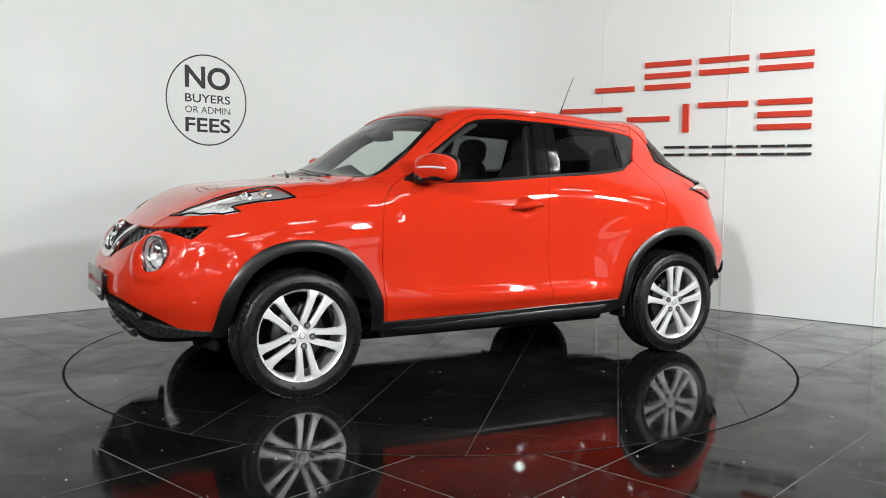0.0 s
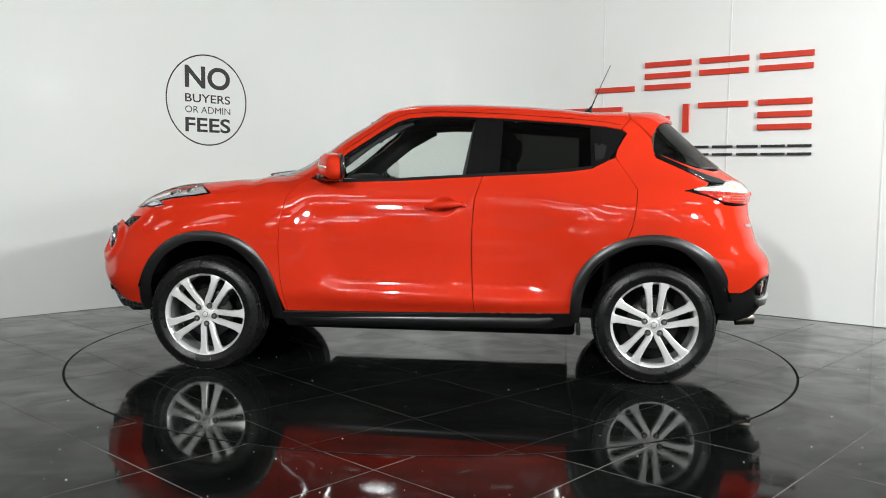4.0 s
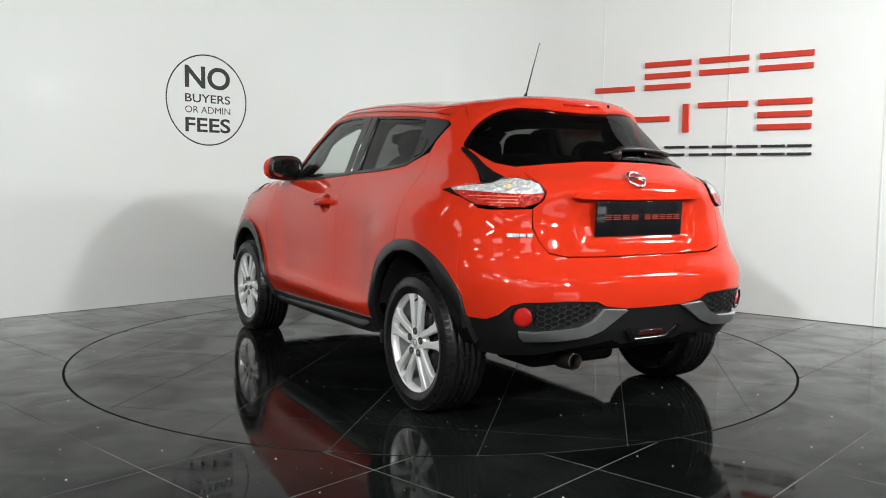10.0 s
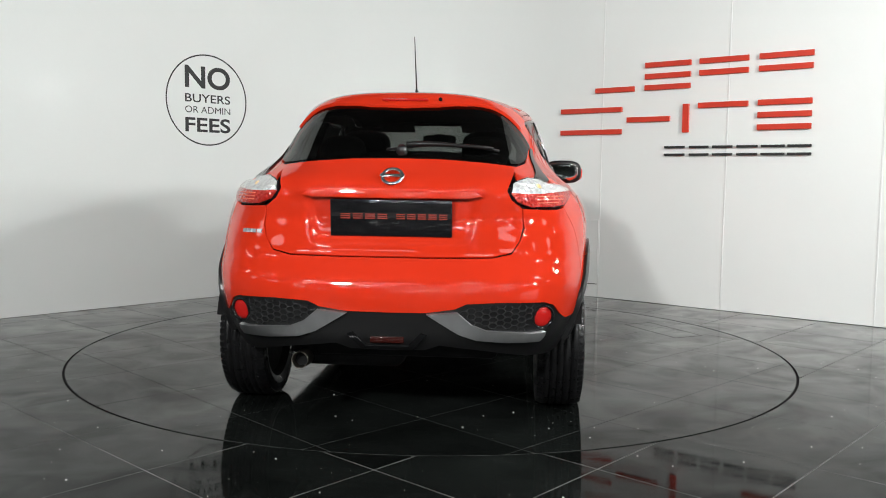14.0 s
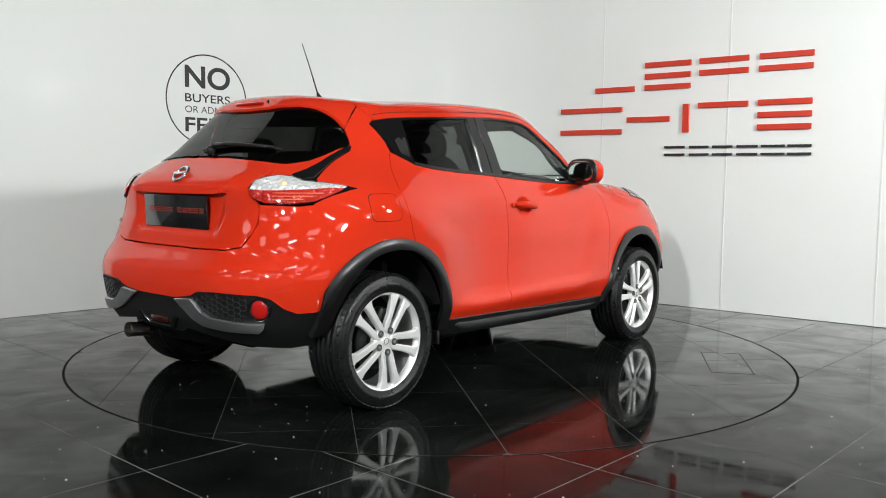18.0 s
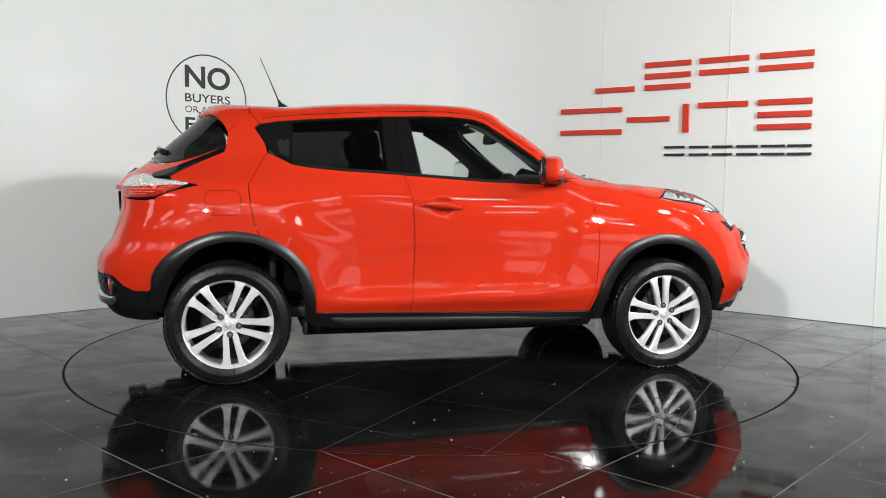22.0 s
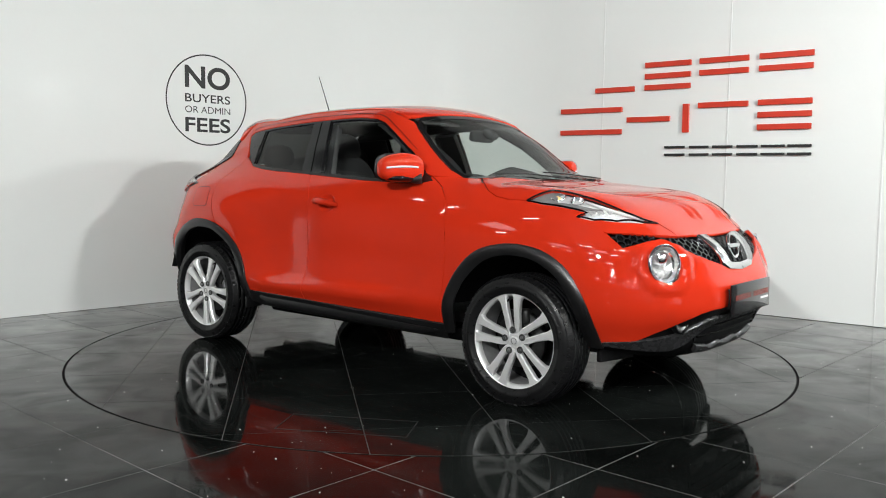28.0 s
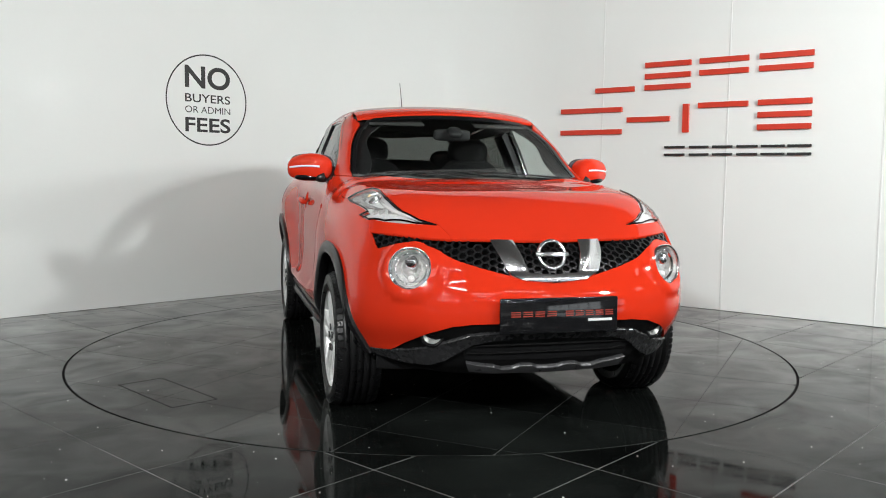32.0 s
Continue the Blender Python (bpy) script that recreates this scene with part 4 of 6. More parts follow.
def doors():
    fd = FRONT_EDGE + [(0.60, 1.084)] + [p for p in WIN_LOW[::-1] if -0.314 < p[0] < 0.55] + DOOR_SPLIT[::-1]
    rd = DOOR_SPLIT + [p for p in WIN_LOW[::-1] if -1.03 < p[0] < -0.32] + REAR_EDGE[::-1] + REAR_ARCH[8:12] + [(-0.808, 0.372)]
    bowl = [(-0.105 + 0.072 * math.cos(a), 0.957 + 0.057 * math.sin(a)) for a in np.linspace(0, 2 * math.pi, 32, endpoint=False)]
    for side in ("right", "left"):
        front = skin_panel("front_door", side, fd, RED, CAR, holes=(bowl,), step=0.018)
        rear = skin_panel("rear_door", side, rd, RED, CAR, step=0.018)
        win = skin_panel("front_window", side, FRONT_WIN, GLASS, front, lift=-0.010, gap=0.0, depth=0.004, label="clear side window")
        win.visible_shadow = False
        skin_panel("rear_window", side, REAR_WIN, TINT, rear, lift=-0.010, gap=0.0, depth=0.004, label="dark tinted side window")
        skin_panel("window_frame", side, WIN_LOW + WIN_TOP, GLOSS_BLACK, CAR, holes=(FRONT_WIN, REAR_WIN), lift=-0.004, gap=0.001, depth=0.02)
        skin_panel("pillar_cover", side, [(-0.222, 1.124), (-0.312, 1.130), (-0.342, 1.456), (-0.268, 1.458)], GLOSS_BLACK, front, lift=0.001, gap=0.0015, depth=0.006)
        skin_panel("pillar_cover", side, [(-0.318, 1.130), (-0.398, 1.136), (-0.416, 1.450), (-0.348, 1.455)], GLOSS_BLACK, rear, lift=0.001, gap=0.0015, depth=0.006)
        skin_panel("quarter_trim", side, QUARTER_TRIM, GLOSS_BLACK, rear, lift=0.001, gap=0.0, depth=0.008)
        skin_panel("hidden_handle", side, [(-0.935, 1.215), (-0.985, 1.235), (-1.00, 1.30), (-0.975, 1.315), (-0.955, 1.30), (-0.945, 1.315), (-0.932, 1.315)], BLACK_PLASTIC, rear, lift=-0.001 + 0.006, gap=0.0, depth=0.01)
        low = [(x, z - 0.002) for x, z in WIN_LOW[3:]]
        skin_panel("window_seal", side, low + [(x, z + 0.015) for x, z in low[::-1]], BLACK_PLASTIC, CAR, lift=0.005, gap=0.0, depth=0.01, step=0.03)
        # door handle: a bowed bar over a bowl with a raised rim
        pts = []
        for k in range(11):
            t = k / 10
            x = -0.205 + 0.205 * t
            z = 0.966 - 0.022 * t + 0.003 * math.sin(math.pi * t)
            p, n = on_skin(side, x, z, 0.010 + 0.026 * math.sin(math.pi * t) ** 0.5)
            pts.append(p)
        bm = tube(pts, [0.010, 0.015, 0.018, 0.019, 0.019, 0.019, 0.019, 0.019, 0.018, 0.015, 0.010], 14)
        part("door_handle", bm, RED, front)
        ring = lambda uv: np.sqrt(((uv[:, 0] + 0.105) / 0.074) ** 2 + ((uv[:, 1] - 0.957) / 0.059) ** 2)
        skin_panel("handle_bowl", side, bowl, RED, front, lift=0.0004, gap=-0.0035, step=0.009, depth=0.004,
                   shape=pressed(side, lambda uv: -0.024 * ease(ring(uv), 1.02, 0.45)))
        p, n = on_skin(side, -0.215, 0.963, 0.004)
        bm = lathe([(0.0, 0.012), (0.010, 0.011), (0.014, 0.006), (0.014, 0.0)], facing(p, n), 20)
        part("lock_cap", bm, RED, front)


def arch_roll(cx, mid):
    """A rounded section for a wheel arch about the hub."""
    def shape(p3, nr, uv):
        d = np.stack([uv[:, 0] - cx, np.maximum(uv[:, 1] - 0.345, 0.02)], 1)
        r = np.linalg.norm(d, axis=1)
        t = np.clip((r - mid) / 0.03, -1, 1)
        q = nr + np.stack([d[:, 0] / r * t, 0 * t, d[:, 1] / r * t], 1) * 0.55
        return p3 + nr * (0.006 * (1 - t * t))[:, None], q / np.linalg.norm(q, axis=1)[:, None]
    return shape


def rolled_edge(p3, nr, uv):
    """Rolls the foot of the sill outwards into a round ledge."""
    mid = 0.314 - 0.012 * uv[:, 0]
    t = np.clip((uv[:, 1] - mid) / 0.034, -1, 1)
    ends = ease(uv[:, 0], -0.74, -0.62) * ease(uv[:, 0], 0.78, 0.60)
    q = nr + np.stack([0 * t, 0 * t, t * 1.1], 1)
    return p3 + nr * (0.030 * (1 - t * t) * ends)[:, None], q / np.linalg.norm(q, axis=1)[:, None]


def flank_panels():
    ff = FRONT_EDGE[::-1] + [(0.80, 0.345)] + FRONT_ARCH_S[4:33] + [(1.625, 0.62), (1.665, 0.75), (1.688, 0.868), (1.66, 0.895)] + lifted([BOOM[11], BOOM[12], BOOM[13], BOOM[14], BOOM[15], BOOM[16]]) + lifted([(0.80, -0.672), (0.852, -0.632)] + HOOD_SIDE)[::-1]
    both("front_fender", ff, RED, CAR, step=0.025)
    rq = REAR_ARCH[2:8] + REAR_EDGE + [(-1.062, 1.29), (-1.095, 1.345), (-1.118, 1.378), (-1.09, 1.401), (-1.14, ROOF_EDGE[-1][1]), *SPOILER_SEAM, (-1.266, 1.29), (-1.274, 1.262), (-1.28, 1.240), (-1.40, 1.187), (-1.50, 1.138), (-1.56, 1.104), (-1.54, 1.080), (-1.476, 1.068), (-1.432, 1.056), (-1.565, 1.023), (-1.632, 0.990), (-1.602, 0.90), (-1.602, 0.78)]
    both("rear_quarter", rq, RED, CAR, step=0.025)
    side_frame = [(0.65, 1.122)] + lifted([(0.80, -0.669), (0.714, -0.667), (0.62, -0.652), (0.536, -0.634), (0.46, -0.606), (0.403, -0.578), (0.345, -0.545)]) + ROOF_EDGE + [(-1.09, 1.403)] + WIN_TOP[::-1][1:]
    both("side_frame", side_frame, RED, CAR, step=0.03)
    # the shut line of the doors runs above the windows
    line = np.array(densify(WIN_TOP[1:-1], 0.04)[:-1])
    line = line[: int(np.argmin(line[:, 0])) + 1]
    run = np.gradient(line, axis=0)
    up = np.stack([run[:, 1], -run[:, 0]], 1) / np.linalg.norm(run, axis=1)[:, None]
    gap_line = [tuple(p) for p in np.concatenate([line + up * 0.0270, (line + up * 0.0242)[::-1]])]
    both("door_gap", gap_line, DARK, CAR, step=0.02, lift=0.0009, gap=0.0, depth=0.001)
    both("frame_trim", side_frame, CABIN, CAR, step=0.05, lift=-0.028, gap=-0.004, depth=0.004)
    for side in ("right", "left"):
        flap = rounded([(-1.375, 1.033), (-1.29, 1.034), (-1.199, 1.035), (-1.196, 0.97), (-1.196, 0.907), (-1.29, 0.906), (-1.380, 0.905), (-1.378, 0.97)], (), 2)
        if side == "right":
            skin_panel("fuel_flap", side, flap, RED, CAR, lift=0.0012, gap=0.002, depth=0.002, step=0.02)
            skin_panel("flap_gap", side, inset_list(flap, -0.0012), DARK, CAR, holes=(inset_list(flap, 0.0014),), lift=0.0008, gap=0.0, depth=0.001, step=0.012)
        skin_panel("wheel_arch_cladding", side, REAR_ARCH_S + REAR_ARCH_IN[::-1], BLACK_PLASTIC, CAR, lift=0.014, gap=-0.003, depth=0.05, step=0.014, shape=arch_roll(-1.245, 0.437))
        skin_panel("wheel_arch_cladding", side, FRONT_ARCH_S + FRONT_ARCH_IN[::-1], BLACK_PLASTIC, CAR, lift=0.014, gap=-0.003, depth=0.05, step=0.014, shape=arch_roll(1.248, 0.42))
        sill = [(-0.83, 0.378), (-0.28, 0.368), (0.148, 0.352), (0.83, 0.343), (0.80, 0.262), (0.148, 0.266), (-0.167, 0.272), (-0.70, 0.288), (-0.83, 0.31)]
        skin_panel("sill_cover", side, sill, BLACK_PLASTIC, CAR, lift=0.008, gap=0.0, depth=0.06, step=0.025)
        skin_panel("sill_step", side, [(-0.74, 0.350), (-0.28, 0.344), (0.30, 0.332), (0.62, 0.322), (0.78, 0.305), (0.60, 0.284), (0.148, 0.284), (-0.167, 0.290), (-0.66, 0.306)], BLACK_PLASTIC, CAR, lift=0.008, gap=0.0, depth=0.02, step=0.012, shape=rolled_edge)


def inset_list(pts, d):
    return [tuple(p) for p in inset_poly(np.array(pts, float), d)]


def upper_panels():
    half = [(-1.12, -0.0), (-1.125, -0.35), (-1.14, -seam_y(-1.14))] + [(float(x), -seam_y(x)) for x in roof_edge_x[::-1][1:-1]] + [(0.30, -SEAM_Y), (0.315, -0.50), (0.335, -0.33), (0.345, -0.17), (0.35, 0.0)]
    outline = half + [(x, -y) for x, y in half[::-1] if abs(y) > 1e-6]
    skin_panel("roof", "top", outline, RED, CAR, step=0.04, lift=0.004)
    ws_half = WS_HALF
    ws = ws_half + [(x, -y) for x, y in ws_half[::-1] if abs(y) > 1e-6]
    inner = inset_list(ws, 0.028)
    w = skin_panel("windscreen", "top", inner, SCREEN, CAR, step=0.045, gap=0.0, lift=-0.004, depth=0.004, label="clear laminated windscreen")
    w.visible_shadow = False
    skin_panel("windscreen_border", "top", ws, GLOSS_BLACK, CAR, holes=(inner,), step=0.03, gap=0.001, lift=-0.002, depth=0.01)
    hood_half = [(1.062, 0.0), (1.058, -0.15), (1.05, -0.30), (0.98, -0.48), (0.895, -0.588)] + HOOD_SIDE + [(1.312, -0.712), (1.35, -0.655), (1.427, -0.637), (1.524, -0.638), (1.623, -0.620), (1.713, -0.588), (1.780, -0.528), (1.815, -0.462), (1.87, -0.43), (1.908, -0.415), (1.921, -0.30), (1.934, -0.12), (1.937, 0.0)]
    hood = hood_half + [(x, -y) for x, y in hood_half[::-1] if abs(y) > 1e-6]
    skin_panel("bonnet", "top", hood, RED, CAR, step=0.035)
    # spoiler over the rear window
    sp_half = [(-1.125, 0.0), (-1.13, -0.35)] + SPOILER_SIDE + [(-1.272, -0.520), (-1.285, -0.494), (-1.314, -0.442), (-1.345, -0.388), (-1.388, -0.29), (-1.418, -0.16), (-1.425, 0.0)]
    sp = sp_half + [(x, -y) for x, y in sp_half[::-1] if abs(y) > 1e-6]
    spoiler = skin_panel("spoiler", "top", sp, RED, CAR, step=0.03, lift=0.005, depth=0.034, gap=0.001, shape=pressed("top", lambda uv: 0.016 * ease(uv[:, 0], -1.16, -1.37)))
    bm = box_bm(0.018, 0.22, 0.011, (-1.418, 0, 1.482), 0.004)
    part("brake_light", bm, RED_LENS, spoiler, "red high brake light")
    bm = lathe([(0.0, 0.006), (0.007, 0.005), (0.009, 0.0)], facing(Vector((-1.428, -0.17, 1.484)), (-1, 0, 0.1)), 14)
    part("washer_jet", bm, GLOSS_BLACK, spoiler)
    # rear window and tailgate
    rg_half = [(0.0, 1.206), (-0.20, 1.203), (-0.39, 1.190), (-0.53, 1.172), (-0.571, 1.189), (-0.584, 1.217), (-0.588, 1.250), (-0.599, 1.263), (-0.584, 1.292), (-0.547, 1.344), (-0.500, 1.394), (-0.438, 1.433), (-0.388, 1.447), (-0.30, 1.456), (0.0, 1.466)]
    rg = rg_half + [(-y, z) for y, z in rg_half[::-1] if abs(y) > 1e-6]
    gate_half = [(0.0, 1.200), (-0.20, 1.197), (-0.39, 1.184), (-0.538, 1.168), (-0.520, 1.115), (-0.500, 1.06), (-0.520, 1.020), (-0.566, 0.985), (-0.570, 0.90), (-0.556, 0.845), (-0.522, 0.795), (-0.44, 0.777), (-0.2, 0.773), (0.0, 0.773)]
    gate_o = gate_half + [(-y, z) for y, z in gate_half[::-1] if abs(y) > 1e-6]
    
    def gate_relief(uv):
        y, z = np.abs(uv[:, 0]), uv[:, 1]
        well = ease(y, 0.40 - 0.20 * (1.03 - z), 0.345 - 0.20 * (1.03 - z)) * ease(z, 1.040, 1.020) * ease(z, 0.815, 0.865)
        shelf = ease(z, 1.022, 1.048) * ease(z, 1.150, 1.060) * ease(y, 0.47, 0.38)
        return -0.012 * well + 0.012 * shelf
    gate = skin_panel("tailgate", "rear", gate_o, RED, CAR, step=0.022, shape=pressed("rear", gate_relief))
    skin_panel("rear_window", "rear", rounded(rg, (), 1), TINT, gate, step=0.035, gap=0.0, lift=0.004, depth=0.008, label="dark tinted rear window")
    both("tailgate_flank", [(-1.31, 1.254), (-1.345, 1.244), (-1.415, 1.215), (-1.51, 1.184), (-1.605, 1.168), (-1.66, 1.148), (-1.74, 1.105), (-1.66, 1.112), (-1.566, 1.140), (-1.485, 1.170), (-1.377, 1.218), (-1.31, 1.248)], RED, gate, step=0.02, gap=0.0)
    # grip strip over the plate, badge, wiper
    lip = [(-0.39, 1.032), (-0.36, 1.047), (0.0, 1.050), (0.36, 1.047), (0.39, 1.032), (0.34, 1.025), (0.0, 1.022), (-0.34, 1.025)]
    skin_panel("grip_strip", "rear", lip, RED, gate, lift=0.026, gap=0.0, depth=0.03, step=0.02)
    p, n = on_skin("rear", 0.0, 1.105, 0.009)
    badge(p, n, 0.043, gate)
    p, n = on_skin("rear", 0.0, 0.935, 0.014)
    plate(p, Vector((-1, 0, -0.06)), gate, 0.530, 0.160)
    wy = np.linspace(-0.04, -0.42, 6)
    arm = []
    for y in wy:
        p, n = on_skin("rear", float(y), 1.222 + 0.026 * (1 - abs(y + 0.15) / 0.4), 0.024)
        arm.append(p)
    wiper = part("wiper", tube(arm, [0.015, 0.013, 0.011, 0.009, 0.008, 0.006], 8), BLACK_PLASTIC, gate)
    blade = []
    for y in np.linspace(0.05, -0.45, 8):
        p, n = on_skin("rear", float(y), 1.250 - 0.03 * ((y + 0.2) / 0.3) ** 2, 0.012)
        blade.append(p)
    part("wiper_blade", tube(blade, 0.0065, 6), BLACK_PLASTIC, wiper)
    p, n = on_skin("rear", -0.02, 1.225, 0.0)
    part("wiper_cap", lathe([(0.0, 0.036), (0.018, 0.032), (0.025, 0.016), (0.027, 0.0)], facing(p, n), 20), BLACK_PLASTIC, wiper)


def badge(p, n, r, parent):
    """A plain chrome ring with a bar across it."""
    m = facing(p, n)
    prof = [(r + 0.009 * math.cos(a), 0.007 + 0.008 * math.sin(a)) for a in np.linspace(0, 2 * math.pi, 10, endpoint=False)]
    ob = part("badge", lathe(prof, m, 40, closed=True), CHROME, parent, "chrome ring badge")
    bm = box_bm(2.5 * r, 0.28 * r + 0.004, 0.012, (0, 0, 0.012), 0.003)
    bmesh.ops.transform(bm, matrix=m, verts=bm.verts)
    part("badge_bar", bm, CHROME, ob)


PLATE_RED = noisy(material("plate_red", (0.30, 0.028, 0.014), 0.4), 10, 0.9, 1.1)
PLATE_BLACK = noisy(material("plate_black", (0.008, 0.008, 0.009), 0.07, ior=1.75), 10, 0.8, 1.2, 0.03)
PLATE_WHITE = material("plate_white", (0.7, 0.7, 0.7), 0.4)


def plate(p, n, parent, w, h, small=False):
    m = facing(p, n)
    bm = box_bm(w, h, 0.012, (0, 0, 0), 0.004)
    bmesh.ops.transform(bm, matrix=m, verts=bm.verts)
    ob = part("plate", bm, PLATE_BLACK, parent, "black dealer plate with a row of red bars")
    # two words as plain rows of bars
    for x0, count, step in ((-0.225, 4, 0.054), (0.02, 5, 0.046)):
        for k in range(count):
            for dz in (-0.009, 0.0, 0.009):
                bm = box_bm(step * 0.78, 0.0042, 0.002, (x0 + (k + 0.5) * step, 0.008 + dz, 0.0068), 0)
                bmesh.ops.transform(bm, matrix=m, verts=bm.verts)
                part("bar", bm, PLATE_RED, ob, smooth=False)
    if small:
        bm = box_bm(0.11, 0.011, 0.002, (0.185, -0.022, 0.0068), 0)
        bmesh.ops.transform(bm, matrix=m, verts=bm.verts)
        part("bar", bm, PLATE_WHITE, ob, smooth=False)
    return ob


GRILLE_TOP = [(1.945, 0.0, 0.838), (1.943, -0.171, 0.838), (1.921, -0.370, 0.846), (1.881, -0.510, 0.856), (1.803, -0.643, 0.866), (1.699, -0.738, 0.869)]
GRILLE_LOW = [(1.775, -0.722, 0.800), (1.826, -0.673, 0.816), (1.864, -0.606, 0.829), (1.907, -0.542, 0.820), (1.956, -0.479, 0.795), (1.998, -0.416, 0.764), (2.031, -0.326, 0.735), (2.054, -0.205, 0.703), (2.066, -0.148, 0.683), (2.071, 0.0, 0.672)]
BUMPER_LOW = [(1.66, -0.75, 0.335), (1.74, -0.71, 0.334), (1.785, -0.686, 0.342), (1.85, -0.65, 0.375), (1.915, -0.614, 0.411), (2.005, -0.538, 0.461), (2.057, -0.454, 0.493), (2.082, -0.364, 0.504), (2.094, -0.268, 0.505), (2.10, 0.0, 0.502)]
LAMP_A, LAMP_Z = math.atan2(0.600, 1.925 - CYL_F), 0.726


def ring_chart(r, n=36, sgn=-1):
    return [(sgn * LAMP_A + r / 1.13 * math.cos(a), LAMP_Z + r * 0.93 * math.sin(a)) for a in np.linspace(0, 2 * math.pi, n, endpoint=False)]


def front_end():
    def lamp_lip(uv):
        d = np.sqrt(((np.abs(uv[:, 0]) - LAMP_A) * 1.13) ** 2 + ((uv[:, 1] - LAMP_Z) / 0.93) ** 2)
        return 0.014 * ease(d, 0.165, 0.122) * ease(uv[:, 1], 0.86, 0.80)
    half = [GRILLE_LOW[-1]] + GRILLE_LOW[::-1][1:] + [(1.700, -0.742, 0.866), (1.686, -0.75, 0.864), (1.661, -0.79, 0.75), (1.621, -0.83, 0.62), (1.603, -0.83, 0.60), (1.66, -0.81, 0.486), (1.684, -0.78, 0.345)] + BUMPER_LOW
    outline = flat("cylf", mirror3(half))
    bumper = skin_panel("front_bumper", "cylf", outline, RED, CAR, holes=(ring_chart(0.112, sgn=-1), ring_chart(0.112, sgn=1)), step=0.024, gap=0.0, lift=0.0006, shape=pressed("cylf", lamp_lip))
    strip = [GRILLE_TOP[5], GRILLE_TOP[4], GRILLE_TOP[3], (1.905, -0.395, 0.850), (1.885, -0.39, 0.872), (1.845, -0.42, 0.900), (1.823, -0.462, 0.907), (1.796, -0.552, 0.910), (1.712, -0.676, 0.916), (1.624, -0.733, 0.927), (1.655, -0.765, 0.893)]
    pair3("lamp_surround", "cylf", strip, RED, CAR, step=0.02, gap=0.0, lift=-0.0025)
    # upper grille: dark back, mesh, chrome bow, badge
    g = mirror3(GRILLE_TOP + GRILLE_LOW)
    go = flat("cylf", g)
    grille = skin_panel("grille", "cylf", go, DARK, CAR, step=0.03, lift=-0.040, gap=0.0, depth=0.005, label="black honeycomb grille")
    honeycomb("grille_mesh", "cylf", inset_list(densify(go, 0.03), 0.004), 0.040, MESH, grille, lift=-0.010, bar=0.0085, flatness=0.42, depth=0.016)
    bow_half = [(1.937, -0.252, 0.842), (1.99, -0.225, 0.775), (2.052, -0.198, 0.707), (2.066, -0.148, 0.683), (2.071, 0.0, 0.674)]
    bow_in = [(2.058, 0.0, 0.699), (2.053, -0.112, 0.706), (2.0, -0.134, 0.775), (1.945, -0.158, 0.840)]
    bow = bow_half + [(x, -y, z) for x, y, z in bow_half[::-1] if abs(y) > 0] + [(x, -y, z) for x, y, z in bow_in[::-1] if abs(y) > 0] + [bow_in[0]] + bow_in[1:]
    def arched(p3, nr, uv):
        # rounded section: the arms turn to their sides, the foot up and down
        y, z = p3[:, 1], p3[:, 2]
        side = np.clip((np.abs(y) - (0.10 + 0.83 * (z - 0.72))) / 0.05, -1, 1) * ease(z, 0.695, 0.725)
        foot = np.clip((z - 0.688) / 0.014, -1, 1) * ease(z, 0.725, 0.700)
        t = nr + np.stack([0 * y, np.sign(y) * side * 0.55, foot * 0.6], 1)
        return p3, t / np.linalg.norm(t, axis=1)[:, None]
    skin_panel("grille_bow", "cylf", flat("cylf", bow), BOW, grille, lift=0.010, gap=0.0, depth=0.04, step=0.012, label="chrome bow round the badge", shape=arched)
    p, n = on_skin("front", 0.0, 0.782, 0.006)
    badge(p, Vector((1, 0, 0.25)), 0.060, grille)
    p, n = on_skin("front", 0.0, 0.542, 0.016)
    plate(Vector((2.122, 0.0, 0.540)), Vector((1, 0, 0.02)), bumper, 0.535, 0.150, True)
    bm = box_bm(0.03, 0.46, 0.10, (2.100, 0, 0.540), 0.004)
    part("plate_holder", bm, BLACK_PLASTIC, bumper)
    # lower part of the bumper
    low_half = BUMPER_LOW[::-1] + [(1.684, -0.77, 0.330), (1.70, -0.73, 0.303), (1.78, -0.66, 0.286), (1.87, -0.55, 0.270), (1.94, -0.42, 0.256), (1.96, -0.28, 0.247), (1.96, 0.0, 0.242)]
    lower = skin_panel("lower_grille", "cylf", flat("cylf", mirror3(low_half)), MATT_BLACK, CAR, lift=-0.012, gap=-0.002, depth=0.03, step=0.03)
    intake = mirror3([(2.07, 0.0, 0.455), (2.06, -0.25, 0.452), (2.04, -0.36, 0.432), (2.02, -0.40, 0.39), (2.0, -0.38, 0.335), (2.0, 0.0, 0.325)])
    skin_panel("intake", "cylf", flat("cylf", intake), DARK, lower, lift=-0.008, gap=0.0, depth=0.02, step=0.03)
    for z in (0.365, 0.40, 0.432):
        pts = [on_skin("cylf", a, z, -0.004)[0] for a in np.linspace(-0.34, 0.34, 15)]
        part("intake_slat", tube(pts, 0.0055, 6), MATT_BLACK, lower)
